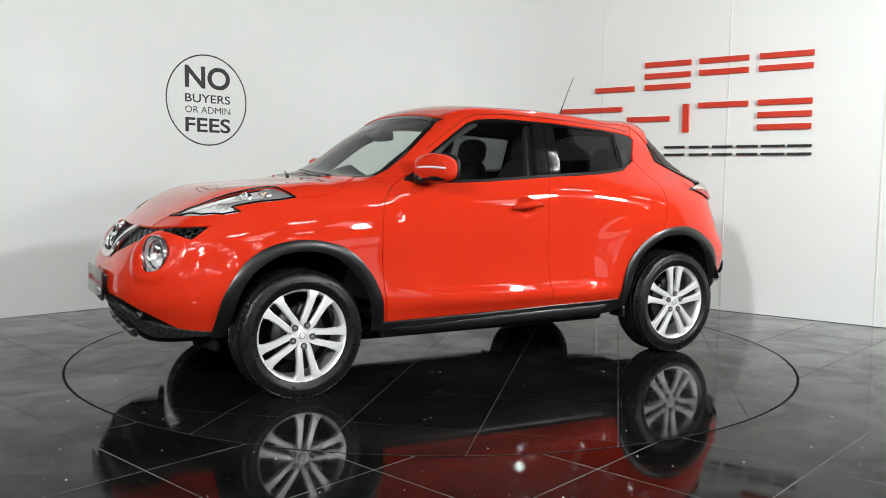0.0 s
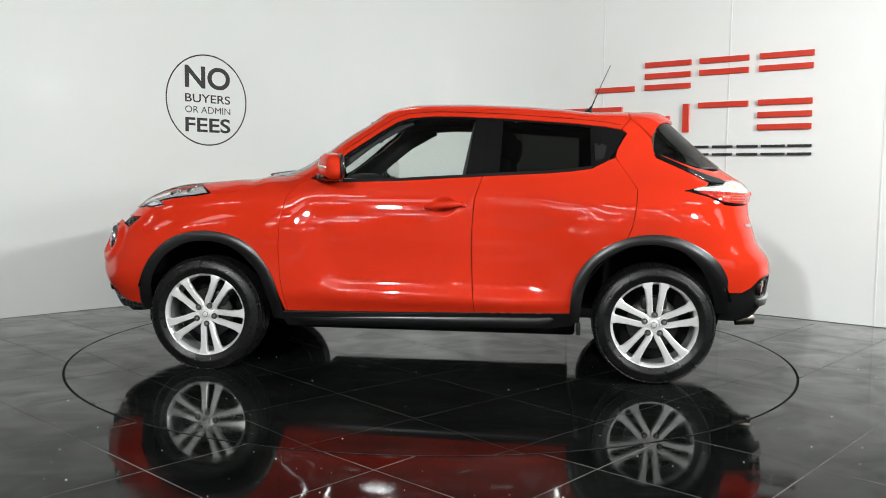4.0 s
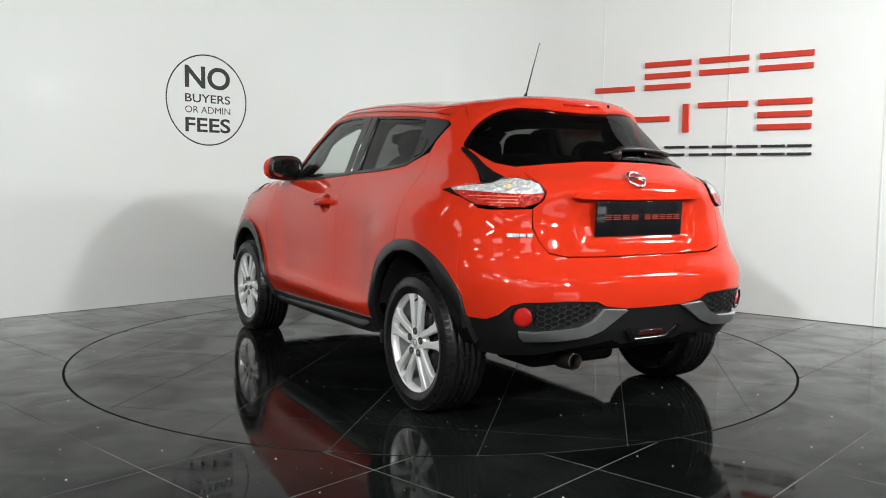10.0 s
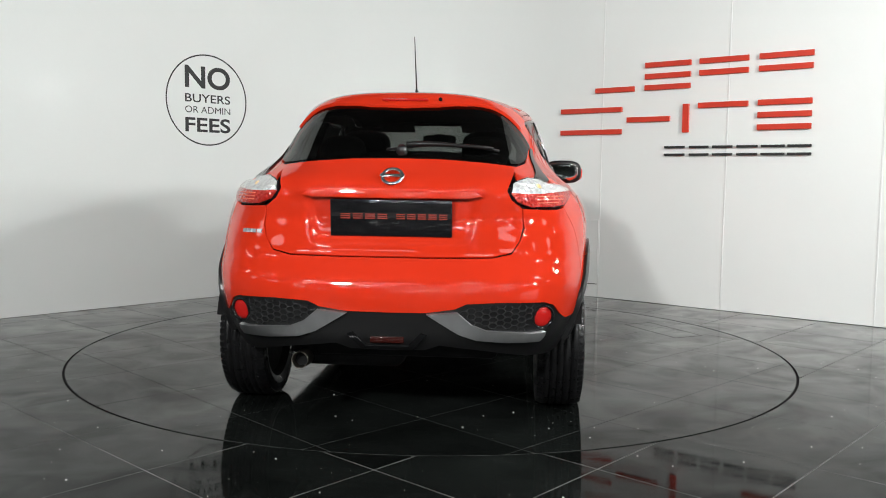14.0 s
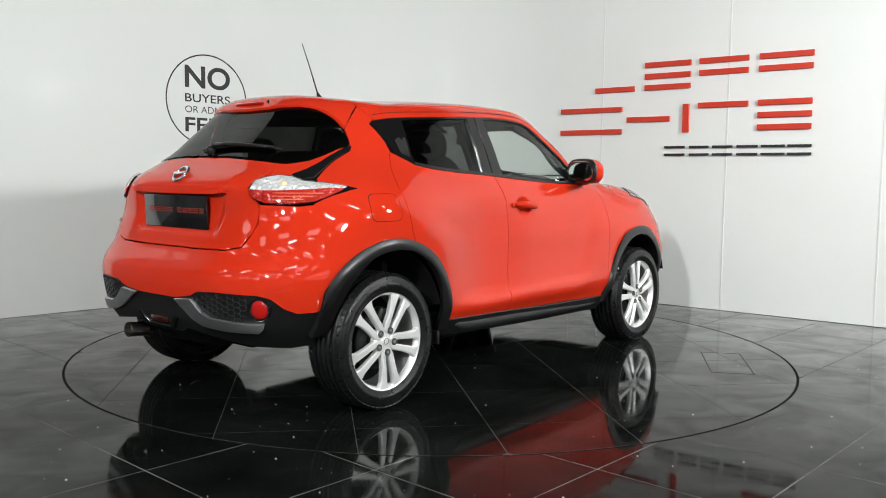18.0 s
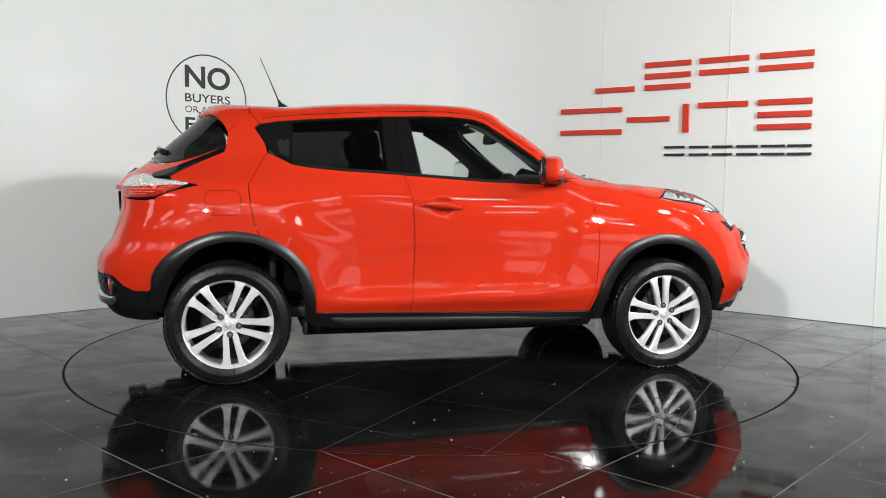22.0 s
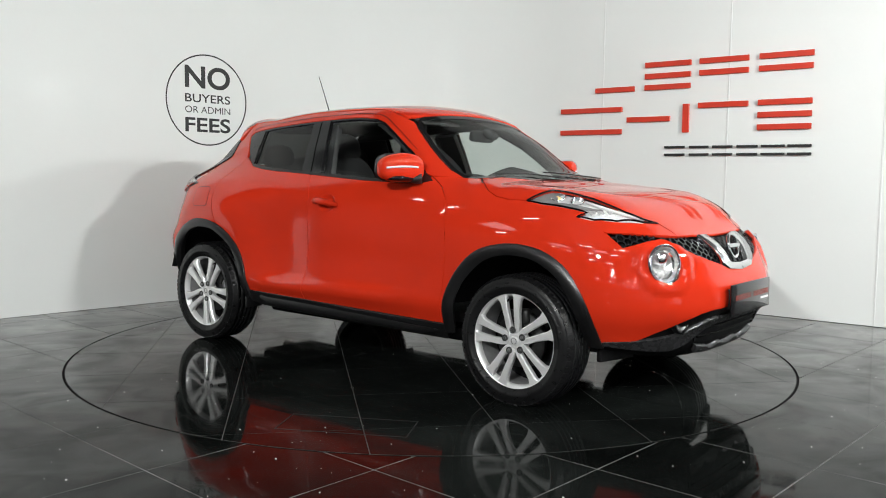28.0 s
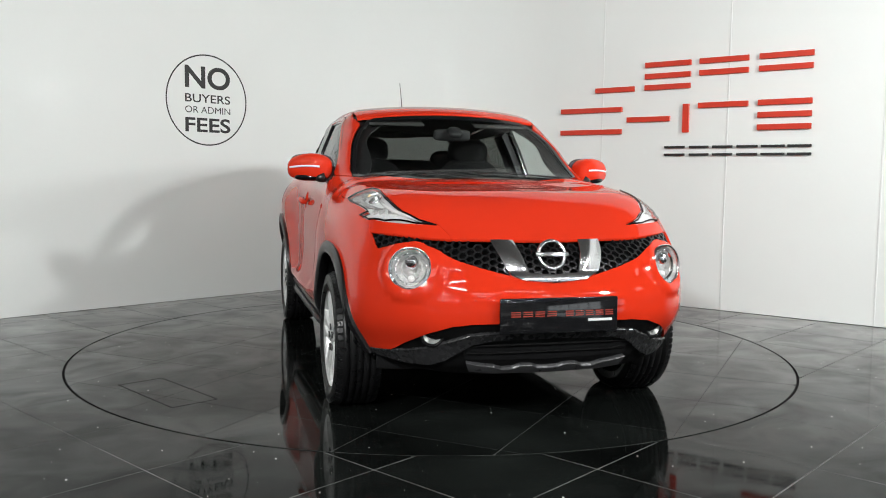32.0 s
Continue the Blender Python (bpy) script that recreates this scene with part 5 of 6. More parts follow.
    hook = [(2.06, 0.0, 0.434), (2.045, -0.27, 0.430), (2.01, -0.345, 0.412), (1.985, -0.405, 0.372), (1.965, -0.455, 0.336), (1.93, -0.515, 0.312), (1.868, -0.60, 0.312), (1.766, -0.69, 0.324), (1.66, -0.752, 0.334),
            (1.70, -0.732, 0.350), (1.80, -0.675, 0.360), (1.90, -0.60, 0.375), (1.955, -0.53, 0.390), (1.995, -0.46, 0.420), (2.035, -0.37, 0.454), (2.06, -0.29, 0.463), (2.07, 0.0, 0.465)]
    frame_o = np.array(flat("cylf", mirror3(hook)))
    skin_panel("intake_frame", "cylf", [tuple(p) for p in frame_o], SATIN_DARK, lower, lift=0.007, gap=0.0, depth=0.018, step=0.014, label="dark satin grey frame round the lower intake")
    skid_half = [(2.015, 0.0, 0.292), (2.02, -0.05, 0.294), (2.02, -0.075, 0.306), (2.02, -0.13, 0.308), (2.01, -0.165, 0.294), (2.01, -0.215, 0.292), (2.012, -0.25, 0.306), (2.008, -0.31, 0.314), (2.0, -0.375, 0.326), (1.993, -0.36, 0.288), (1.99, -0.25, 0.276), (1.985, 0.0, 0.270)]
    skin_panel("skid_plate", "cylf", flat("cylf", mirror3(skid_half)), SKID, lower, lift=0.010, gap=0.0, depth=0.03, step=0.018, label="grey satin skid strip")
    for s in (-1, 1):
        # round main lamp
        bowl = skin_panel("round_lamp", "cylf", ring_chart(0.112, sgn=s), RED, CAR, holes=(ring_chart(0.090, sgn=s),), gap=0.0, step=0.02, depth=0.02, label="round headlamp set into the bumper",
                          shape=lambda p3, nr, uv, s=s: (p3 + nr * 0.0145 - nr * (0.55 * np.clip(0.112 - np.sqrt(((uv[:, 0] - s * LAMP_A) * 1.13) ** 2 + ((uv[:, 1] - LAMP_Z) / 0.93) ** 2), 0, 1))[:, None], nr))
        p, n = on_skin("cylf", s * LAMP_A, LAMP_Z, 0.0)
        n = (Vector((1, s * 0.42, 0.10))).normalized()
        m = facing(p, n)
        part("lamp_rim", lathe([(0.094, -0.02), (0.095, 0.0), (0.091, 0.004), (0.086, 0.0), (0.084, -0.02)], m, 48), CHROME, bowl)
        part("reflector", lathe([(0.0, -0.060), (0.022, -0.058), (0.042, -0.046), (0.050, -0.050), (0.066, -0.032), (0.072, -0.034), (0.084, -0.008)], m, 14), LAMP_SILVER, bowl, smooth=False)
        bm = bmesh.new()
        for k in range(18):
            a = 2 * math.pi * k / 18
            box_bm(0.004, 0.030, 0.010, (0, 0, 0), 0, 1, Matrix.Rotation(a, 4, "Z") @ Matrix.Translation((0.068, 0, -0.022)) @ Matrix.Rotation(0.6, 4, "Y"), bm)
        bmesh.ops.transform(bm, matrix=m, verts=bm.verts)
        tagged(part("reflector_ribs", bm, CHROME, bowl, smooth=False), kind="stuff")
        bm = lathe([(0.0, -0.004), (0.016, -0.006), (0.028, -0.016), (0.032, -0.03), (0.032, -0.05)], m @ Matrix.Translation((0.0, 0.028, 0)), 28)
        part("projector", bm, CHROME, bowl)
        bm = lathe([(0.0, -0.018), (0.012, -0.02), (0.016, -0.03), (0.016, -0.05)], m @ Matrix.Translation((0.0, -0.042, 0)), 20)
        part("bulb", bm, LENS_GREY, bowl)
        ln = part("lamp_glass", lathe([(0.0, 0.016), (0.03, 0.0145), (0.06, 0.010), (0.086, 0.0)], m, 48), LENS, bowl)
        ln.visible_shadow = False
        # fog lamp
        p, n = on_skin("cylf", s * math.atan2(0.526, 1.997 - CYL_F), 0.440, -0.018)
        m = facing(p, Vector((1, s * 0.25, 0)))
        fog = part("fog_lamp", lathe([(0.052, -0.03), (0.053, 0.004), (0.046, 0.008), (0.041, 0.002), (0.040, -0.01)], m, 32), GLOSS_BLACK, lower, "small round fog lamp")
        part("fog_reflector", lathe([(0.0, -0.012), (0.012, -0.010), (0.022, -0.004), (0.026, -0.006), (0.040, 0.001)], m, 12), FOG_GREY, fog, smooth=False)
        part("fog_glass", lathe([(0.0, 0.010), (0.02, 0.009), (0.040, 0.004)], m, 32), LENS, fog).visible_shadow = False
    # wing-top lamps
    boom = [(x, y, 1.0) for x, y in BOOM]
    for s, pts in ((-1, boom), (1, other(boom))):
        o = flat("top", pts)
        tray = skin_panel("headlamp", "top", o, TRAY, CAR, lift=-0.022, gap=0.0, depth=0.01, step=0.02, label="clear boomerang side lamp on the wing top")
        back = [(1.285, s * 0.757), (1.315, s * 0.718), (1.352, s * 0.665), (1.42, s * 0.652), (1.405, s * 0.70), (1.43, s * 0.735), (1.36, s * 0.752)]
        skin_panel("lamp_shroud", "top", back, TRAY_DARK, tray, lift=-0.010, gap=0.0, depth=0.012, step=0.02)
        spar = [(1.41, s * 0.738), (1.45, s * 0.727), (1.53, s * 0.712), (1.60, s * 0.690), (1.64, s * 0.668), (1.60, s * 0.699), (1.54, s * 0.722), (1.50, s * 0.734)]
        skin_panel("lamp_spar", "top", spar, TRAY_DARK, tray, lift=-0.004, gap=0.0, depth=0.012, step=0.012)
        p, n = on_skin("top", 1.400, s * 0.690, -0.024)
        part("indicator_bulb", lathe([(0.0, 0.016), (0.010, 0.013), (0.016, 0.0), (0.016, -0.01)], facing(p, n, (1, 0, 0)), 16), AMBER_BULB, tray)
        for x, y, r in ((1.400, 0.690, 0.036), (1.505, 0.682, 0.033)):
            p, n = on_skin("top", x, s * y, -0.020)
            part("side_reflector", lathe([(0.3 * r, -0.012), (0.55 * r, -0.008), (0.8 * r, 0.002), (r, 0.010), (1.06 * r, 0.007)], facing(p, n, (1, 0, 0)), 16), CHROME, tray, smooth=False)
        part("lamp_tube", tube([on_skin("top", x, s * y, -0.010)[0] for x, y in ((1.55, 0.668), (1.62, 0.655), (1.68, 0.628), (1.74, 0.578), (1.785, 0.522))], [0.006, 0.009, 0.009, 0.008, 0.005], 8), LENS_GREY, tray)
        for k in range(5):
            x = 1.60 + 0.032 * k
            p, n = on_skin("top", x, s * (0.702 - 0.020 * k - 0.006 * k * k), -0.016)
            part("lamp_facet", box_at(0.026, 0.034 - 0.003 * k, 0.010, facing(p, n, (1, 0.6 * s, 0))), LAMP_SILVER, tray, smooth=False)
        skin_panel("lamp_rim", "top", o, GLOSS_BLACK, tray, holes=(inset_list(o, 0.0034),), lift=0.0052, gap=0.0, depth=0.008, step=0.02)
        ln = skin_panel("lamp_lens", "top", o, LENS, tray, lift=0.004, gap=0.001, depth=0.006, step=0.02)
        ln.visible_shadow = False


FOG_GREY = material("fog_grey", (0.32, 0.32, 0.31), 0.2, metal=0.7)
BOW = material("bow_chrome", (0.76, 0.76, 0.77), 0.17, metal=1.0)
MESH = material("grille_gloss", (0.045, 0.045, 0.047), 0.26, metal=0.8)
TRAY_DARK = noisy(material("lamp_tray_dark", (0.50, 0.50, 0.50), 0.22, metal=0.6), 20, 0.92, 1.06, 0.05)
TRAY = noisy(material("lamp_tray", (0.80, 0.81, 0.81), 0.20, metal=0.2), 20, 0.92, 1.06, 0.05)
MATT_BLACK = noisy(material("matt_black_plastic", (0.005, 0.005, 0.0052), 0.5, spec=0.06), 20, 0.8, 1.2, 0.06, 0.2, 600)
SKID = noisy(material("skid_grey", (0.045, 0.045, 0.047), 0.32, metal=0.3, spec=0.4), 15, 0.9, 1.1, 0.06)
SATIN_DARK = noisy(material("satin_dark_trim", (0.022, 0.022, 0.023), 0.28, spec=0.45), 15, 0.9, 1.1, 0.06)
AMBER_BULB = material("amber_bulb_glass", (0.95, 0.62, 0.25), 0.15, coat=0.8)
LAMP_SILVER = noisy(material("lamp_silver", (0.80, 0.80, 0.79), 0.16, metal=0.55), 60, 0.75, 1.15, 0.06)
LENS_GREY = material("frosted_bulb", (0.75, 0.75, 0.74), 0.15, coat=0.5)


def rear_end():
    half = [(-1.90, 0.0, 0.768), (-1.895, -0.2, 0.768), (-1.888, -0.44, 0.772), (-1.864, -0.525, 0.790), (-1.835, -0.560, 0.843), (-1.80, -0.574, 0.90), (-1.795, -0.570, 0.982), (-1.753, -0.648, 0.979), (-1.69, -0.72, 0.977), (-1.628, -0.77, 0.986), (-1.598, -0.80, 0.90), (-1.598, -0.83, 0.78), (-1.578, -0.85, 0.685), (-1.63, -0.82, 0.60), (-1.644, -0.81, 0.515), (-1.66, -0.80, 0.508), (-1.74, -0.764, 0.506), (-1.79, -0.735, 0.530), (-1.840, -0.705, 0.575), (-1.88, -0.664, 0.590), (-1.96, -0.48, 0.594), (-1.977, -0.34, 0.586), (-1.978, -0.29, 0.563), (-1.977, -0.17, 0.545), (-1.977, 0.0, 0.543)]
    skin_panel("rear_bumper", "cylr", flat("cylr", mirror3(half)), RED, CAR, step=0.03, gap=0.0, lift=-0.0012)
    low_half = [half[-1]] + half[::-1][1:11] + [(-1.66, -0.79, 0.42), (-1.67, -0.78, 0.345), (-1.76, -0.72, 0.335), (-1.85, -0.60, 0.345), (-1.90, -0.42, 0.375), (-1.93, -0.22, 0.40), (-1.93, -0.16, 0.375), (-1.93, 0.0, 0.37)]
    lower = skin_panel("rear_diffuser", "cylr", flat("cylr", mirror3(low_half)), BLACK_PLASTIC, CAR, lift=-0.008, gap=-0.002, depth=0.04, step=0.03)
    clus = [(-1.815, -0.722, 0.524), (-1.846, -0.700, 0.566), (-1.88, -0.664, 0.582), (-1.96, -0.482, 0.586), (-1.977, -0.338, 0.577), (-1.977, -0.30, 0.556), (-1.968, -0.362, 0.500), (-1.958, -0.423, 0.478), (-1.892, -0.613, 0.466), (-1.83, -0.69, 0.478)]
    mesh_zone = [(-1.87, -0.60, 0.578), (-1.96, -0.482, 0.580), (-1.977, -0.338, 0.572), (-1.977, -0.306, 0.556), (-1.968, -0.365, 0.504), (-1.958, -0.425, 0.483), (-1.89, -0.60, 0.472)]
    blade = [(-1.852, -0.672, 0.462), (-1.892, -0.613, 0.460), (-1.958, -0.423, 0.474), (-1.968, -0.362, 0.498), (-1.976, -0.30, 0.550), (-1.977, -0.17, 0.540), (-1.972, -0.235, 0.500), (-1.965, -0.305, 0.458), (-1.956, -0.38, 0.434), (-1.930, -0.511, 0.424), (-1.857, -0.644, 0.422), (-1.850, -0.664, 0.440)]
    for s in (-1, 1):
        f = (lambda q: q) if s < 0 else other
        pod = skin_panel("light_pod", "cylr", flat("cylr", f(clus)), BLACK_PLASTIC, lower, lift=-0.020, gap=0.0, depth=0.01, step=0.025, label="black mesh pod with a round red reflector")
        honeycomb("pod_mesh", "cylr", flat("cylr", f(mesh_zone)), 0.034, MESH_DIM, pod, lift=-0.002, bar=0.005, flatness=0.42, depth=0.012)
        skin_panel("bumper_blade", "cylr", flat("cylr", f(blade)), SATIN, lower, lift=0.012, gap=0.0, depth=0.04, step=0.018, label="silver satin bumper blade")
        p, n = on_skin("cylr", s * math.atan2(0.658, 1.868 - 0.85), 0.526, 0.000)
        m = facing(p, n + Vector((-0.5, 0, 0))) @ Matrix.Diagonal((1.08, 1.08, 1, 1))
        part("reflector_rim", lathe([(0.048, -0.02), (0.048, 0.002), (0.043, 0.004), (0.040, -0.006)], m, 32), GLOSS_BLACK, pod)
        part("red_reflector", lathe([(0.0, 0.002), (0.022, 0.001), (0.037, -0.003), (0.041, -0.007)], m, 32), RED_LENS, pod)
        # tail lamp: clear upper half, red lower half, dark rim and a blade that sweeps up beside the window
        lamp_o = [(-1.808, -0.508, 1.050), (-1.79, -0.520, 1.083), (-1.765, -0.545, 1.100), (-1.708, -0.585, 1.114), (-1.660, -0.640, 1.108), (-1.640, -0.682, 1.089), (-1.542, -0.755, 1.079), (-1.476, -0.791, 1.067), (-1.425, -0.815, 1.057), (-1.50, -0.803, 1.045), (-1.565, -0.79, 1.024), (-1.634, -0.757, 0.994), (-1.70, -0.70, 0.986), (-1.781, -0.603, 0.986), (-1.808, -0.535, 1.010)]
        lamp = skin_panel("tail_lamp", "cylr", flat("cylr", f(lamp_o)), GLOSS_BLACK, CAR, lift=0.006, gap=0.0, depth=0.03, step=0.02, label="clear and red tail lamp with a dark rim")
        red_o = [(-1.805, -0.518, 1.044), (-1.76, -0.56, 1.040), (-1.70, -0.63, 1.040), (-1.62, -0.72, 1.046), (-1.55, -0.765, 1.050), (-1.50, -0.79, 1.050), (-1.565, -0.785, 1.028), (-1.634, -0.752, 1.000), (-1.70, -0.695, 0.992), (-1.778, -0.600, 0.992), (-1.802, -0.54, 1.014)]
        skin_panel("red_lens", "cylr", flat("cylr", f(red_o)), RED_CUT, lamp, lift=0.013, gap=-0.003, depth=0.008, step=0.018)
        clear_o = [(-1.800, -0.520, 1.052), (-1.784, -0.528, 1.082), (-1.760, -0.550, 1.094), (-1.708, -0.590, 1.106), (-1.664, -0.640, 1.100), (-1.645, -0.682, 1.082), (-1.542, -0.757, 1.072), (-1.48, -0.791, 1.061), (-1.55, -0.765, 1.054), (-1.62, -0.72, 1.050), (-1.70, -0.63, 1.046), (-1.76, -0.56, 1.046)]
        skin_panel("clear_chamber", "cylr", flat("cylr", f(clear_o)), CHAMBER, lamp, lift=0.009, gap=-0.003, depth=0.004, step=0.018)
        p, n = on_skin("cylr", s * math.atan2(0.628, 1.70 + CYL_R), 1.076, 0.008)
        part("amber_bulb", lathe([(0.0, 0.005), (0.008, 0.004), (0.013, 0.001), (0.015, -0.002)], facing(p, n), 16), AMBER_DULL, lamp)
        for k in range(3):
            line = [on_skin("cylr", s * a, 1.030 - 0.013 * k + 0.006 * (0.9 - a), 0.0135)[0] for a in np.linspace(0.60, 0.80 - 0.04 * k, 8)]
            part("lens_rib", tube(line, 0.0028, 6), RED_GLOW, lamp)
        ln = skin_panel("lamp_lens", "cylr", flat("cylr", f(clear_o)), LENS, lamp, lift=0.016, gap=-0.003, depth=0.006, step=0.02)
        ln.visible_shadow = False
        side = "right" if s < 0 else "left"
        skin_panel("lamp_fin", side, [(-1.268, 1.260), (-1.31, 1.248), (-1.377, 1.218), (-1.485, 1.170), (-1.566, 1.140), (-1.645, 1.116), (-1.645, 1.095), (-1.575, 1.103), (-1.50, 1.139), (-1.40, 1.188), (-1.28, 1.241)], GLOSS_BLACK, lamp, lift=0.008, gap=0.0, depth=0.02, step=0.015)
    # centre rear light, exhaust, lettering as plain bars
    p, n = on_skin("cylr", 0.0, 0.405, 0.0)
    bm = box_bm(0.02, 0.145, 0.028, p + Vector((0.004, 0, 0.018)), 0.004)
    part("rear_fog_light", bm, RED_LENS_DARK, lower)
    skin_panel("fog_bezel", "cylr", [(-0.13, 0.455), (-0.085, 0.398), (0.085, 0.398), (0.13, 0.455), (0.152, 0.447), (0.10, 0.384), (-0.10, 0.384), (-0.152, 0.447)], GLOSS_BLACK, lower, lift=0.006, gap=0.0, depth=0.02, step=0.02)
    bm = lathe([(0.030, 0.10), (0.033, 0.0), (0.036, -0.004), (0.038, 0.0), (0.038, 0.10)], Matrix.Translation((-1.895, 0.392, 0.312)) @ Matrix.Rotation(radians(94), 4, "Y"), 28)
    pipe = part("exhaust", bm, TARNISHED, CAR, "tarnished steel exhaust tailpipe")
    part("pipe_run", tube([(-1.80, 0.392, 0.319), (-1.66, 0.39, 0.322), (-1.58, 0.34, 0.325)], 0.028, 14), DARK, pipe)
    part("silencer", box_bm(0.34, 0.52, 0.15, (-1.52, 0.22, 0.315), 0.05, 3), DARK, pipe)
    # black disc set across the pipe in place of the shade in its bore
    part("pipe_bore", lathe([(0.0, 0.05), (0.030, 0.05)], Matrix.Translation((-1.895, 0.392, 0.312)) @ Matrix.Rotation(radians(94), 4, "Y"), 24), DARK, pipe)
    for k in range(4):
        y = 0.735 - 0.036 * k
        p, n = on_skin("cylr", math.atan2(y - 0.03, 1.82 - 0.85), 0.868, 0.003)
        part("model_bar", box_at(0.025, 0.017, 0.004, facing(p, n)), LETTER, CAR, smooth=False)


MESH_DIM = material("pod_gloss", (0.085, 0.085, 0.088), 0.26, metal=0.8)
TARNISHED = noisy(material("tarnished_steel", (0.17, 0.155, 0.135), 0.34, metal=1.0), 30, 0.85, 1.1, 0.05)
RED_GLOW = material("bright_red_rib", (0.85, 0.16, 0.09), 0.15, coat=0.8)
LETTER = material("bright_lettering", (0.62, 0.62, 0.62), 0.22, metal=0.7)
AMBER_DULL = noisy(material("amber_chamber", (0.90, 0.62, 0.30), 0.2, coat=0.5), 60, 0.7, 1.2)


def faceted(m, scale, depth):
    """Cut facets, as in a lamp's reflector."""
    nt = m.node_tree
    co = nt.nodes.new("ShaderNodeTexCoord")
    v = nt.nodes.new("ShaderNodeTexVoronoi")
    v.inputs["Scale"].default_value = scale
    nt.links.new(co.outputs["Object"], v.inputs["Vector"])
    bp = nt.nodes.new("ShaderNodeBump")
    bp.inputs["Strength"].default_value, bp.inputs["Distance"].default_value = 1.0, depth
    nt.links.new(v.outputs["Distance"], bp.inputs["Height"])
    nt.links.new(bp.outputs["Normal"], m.node_tree.nodes["Principled BSDF"].inputs["Normal"])
    return m


CHAMBER = faceted(material("lamp_chamber", (0.90, 0.90, 0.89), 0.14, metal=0.45), 55.0, 0.012)
RED_CUT = faceted(material("cut_red_lens", (0.50, 0.020, 0.012), 0.12, metal=0.2, coat=0.6), 60.0, 0.010)
RED_LENS_DARK = material("dark_red_lens", (0.03, 0.004, 0.003), 0.15, coat=0.5)


def box_at(sx, sy, sz, m):
    bm = box_bm(sx, sy, sz)
    bmesh.ops.transform(bm, matrix=m, verts=bm.verts)
    return bm


def blob(sx, sy, sz, m, power=2.6, nu=28, nv=18, warp=None):
    """A rounded block (superellipsoid), for shells and cushions."""
    bm = bmesh.new()
    sg = lambda v, e: math.copysign(abs(v) ** e, v)
    e = 2 / power
    rows = []
    for j in range(nv + 1):
        b = -math.pi / 2 + math.pi * j / nv
        row = []
        for i in range(nu):
            a = 2 * math.pi * i / nu
            p = Vector((sx * sg(math.cos(b), e) * sg(math.cos(a), e), sy * sg(math.cos(b), e) * sg(math.sin(a), e), sz * sg(math.sin(b), e)))
            if warp:
                p = warp(p)
            row.append(bm.verts.new(m @ p))
        rows.append(row)
    for a, b in zip(rows[:-1], rows[1:]):
        for i in range(nu):
            bm.faces.new((a[i], a[(i + 1) % nu], b[(i + 1) % nu], b[i]))
    bmesh.ops.remove_doubles(bm, verts=bm.verts, dist=1e-5)
    bmesh.ops.recalc_face_normals(bm, faces=bm.faces)
    return bm


def mirrors():
    for s in (-1, 1):
        base_p = Vector((0.60, s * 0.790, 1.108))
        c = Vector((0.520, s * 0.868, 1.166))

        def shell(p, s=s):
            # slimmer outboard, flat back
            k = p.y * s / 0.130
            q = Vector((p.x * (1 - 0.25 * max(0, k)), p.y, p.z * (1 - 0.16 * max(0, k)) - 0.010 * k * k))
            q.x = max(q.x, -0.055) + 0.03 * (-k) * 0.4
            return q
        m = Matrix.Translation(c) @ Matrix.Rotation(radians(s * 16), 4, "Z")
        body = part("door_mirror", blob(0.070, 0.130, 0.078, m, 3.0, 32, 20, shell), RED, CAR, "red door mirror with a black foot")
        part("mirror_glass", blob(0.006, 0.112, 0.062, m @ Matrix.Translation((-0.062, 0, 0)), 3.2), MIRROR, body)
        part("mirror_frame", blob(0.013, 0.131, 0.079, m @ Matrix.Translation((-0.049, 0, -0.002)), 3.0), BLACK_PLASTIC, body)
        part("lower_shell", blob(0.068, 0.106, 0.024, m @ Matrix.Translation((-0.004, -s * 0.014, -0.056)), 2.5), GLOSS_BLACK, body)
        bm = tube([base_p, base_p + Vector((-0.02, s * 0.03, -0.002)), Vector((0.545, s * 0.835, 1.110)), Vector((0.53, s * 0.865, 1.120))], [0.030, 0.027, 0.022, 0.020], 14)
        part("mirror_foot", bm, BLACK_PLASTIC, body)
        skin_panel("foot_plate", "right" if s < 0 else "left", [(0.60, 1.086), (0.50, 1.087), (0.54, 1.17), (0.60, 1.138), (0.665, 1.098)], BLACK_PLASTIC, CAR, lift=0.004, gap=0.0, depth=0.01, step=0.02)
        pts = [m @ shell(Vector((0.069 * (1 - (t / 1.0) ** 2 * 0.18), s * 0.121 * t, 0.004))) + Vector((0.002, 0, 0)) for t in np.linspace(-0.55, 0.9, 12)]
        part("indicator", tube(pts, 0.0055, 8), LENS_GREY, body, "clear indicator strip")


# greyer than the silver rim: the shade behind the spokes, put into the colour
BARREL_SHADED = noisy(material("shaded_barrel", (0.36, 0.36, 0.36), 0.4, metal=0.5), 12, 0.7, 1.2, 0.1)
DISC = noisy(material("brake_disc_steel", (0.05, 0.05, 0.05), 0.42, metal=0.8), 25, 0.7, 1.2, 0.1)
CHROME_NUT = noisy(material("wheel_nut_steel", (0.35, 0.35, 0.35), 0.35, metal=1.0), 30)
# dark discs for the nut recesses: their shade is painted, not sunk
NUT_WELL_SHADE = noisy(material("nut_well", (0.05, 0.05, 0.05), 0.5), 30)
MIRROR = material("mirror_glass", (0.85, 0.86, 0.86), 0.02, metal=1.0)


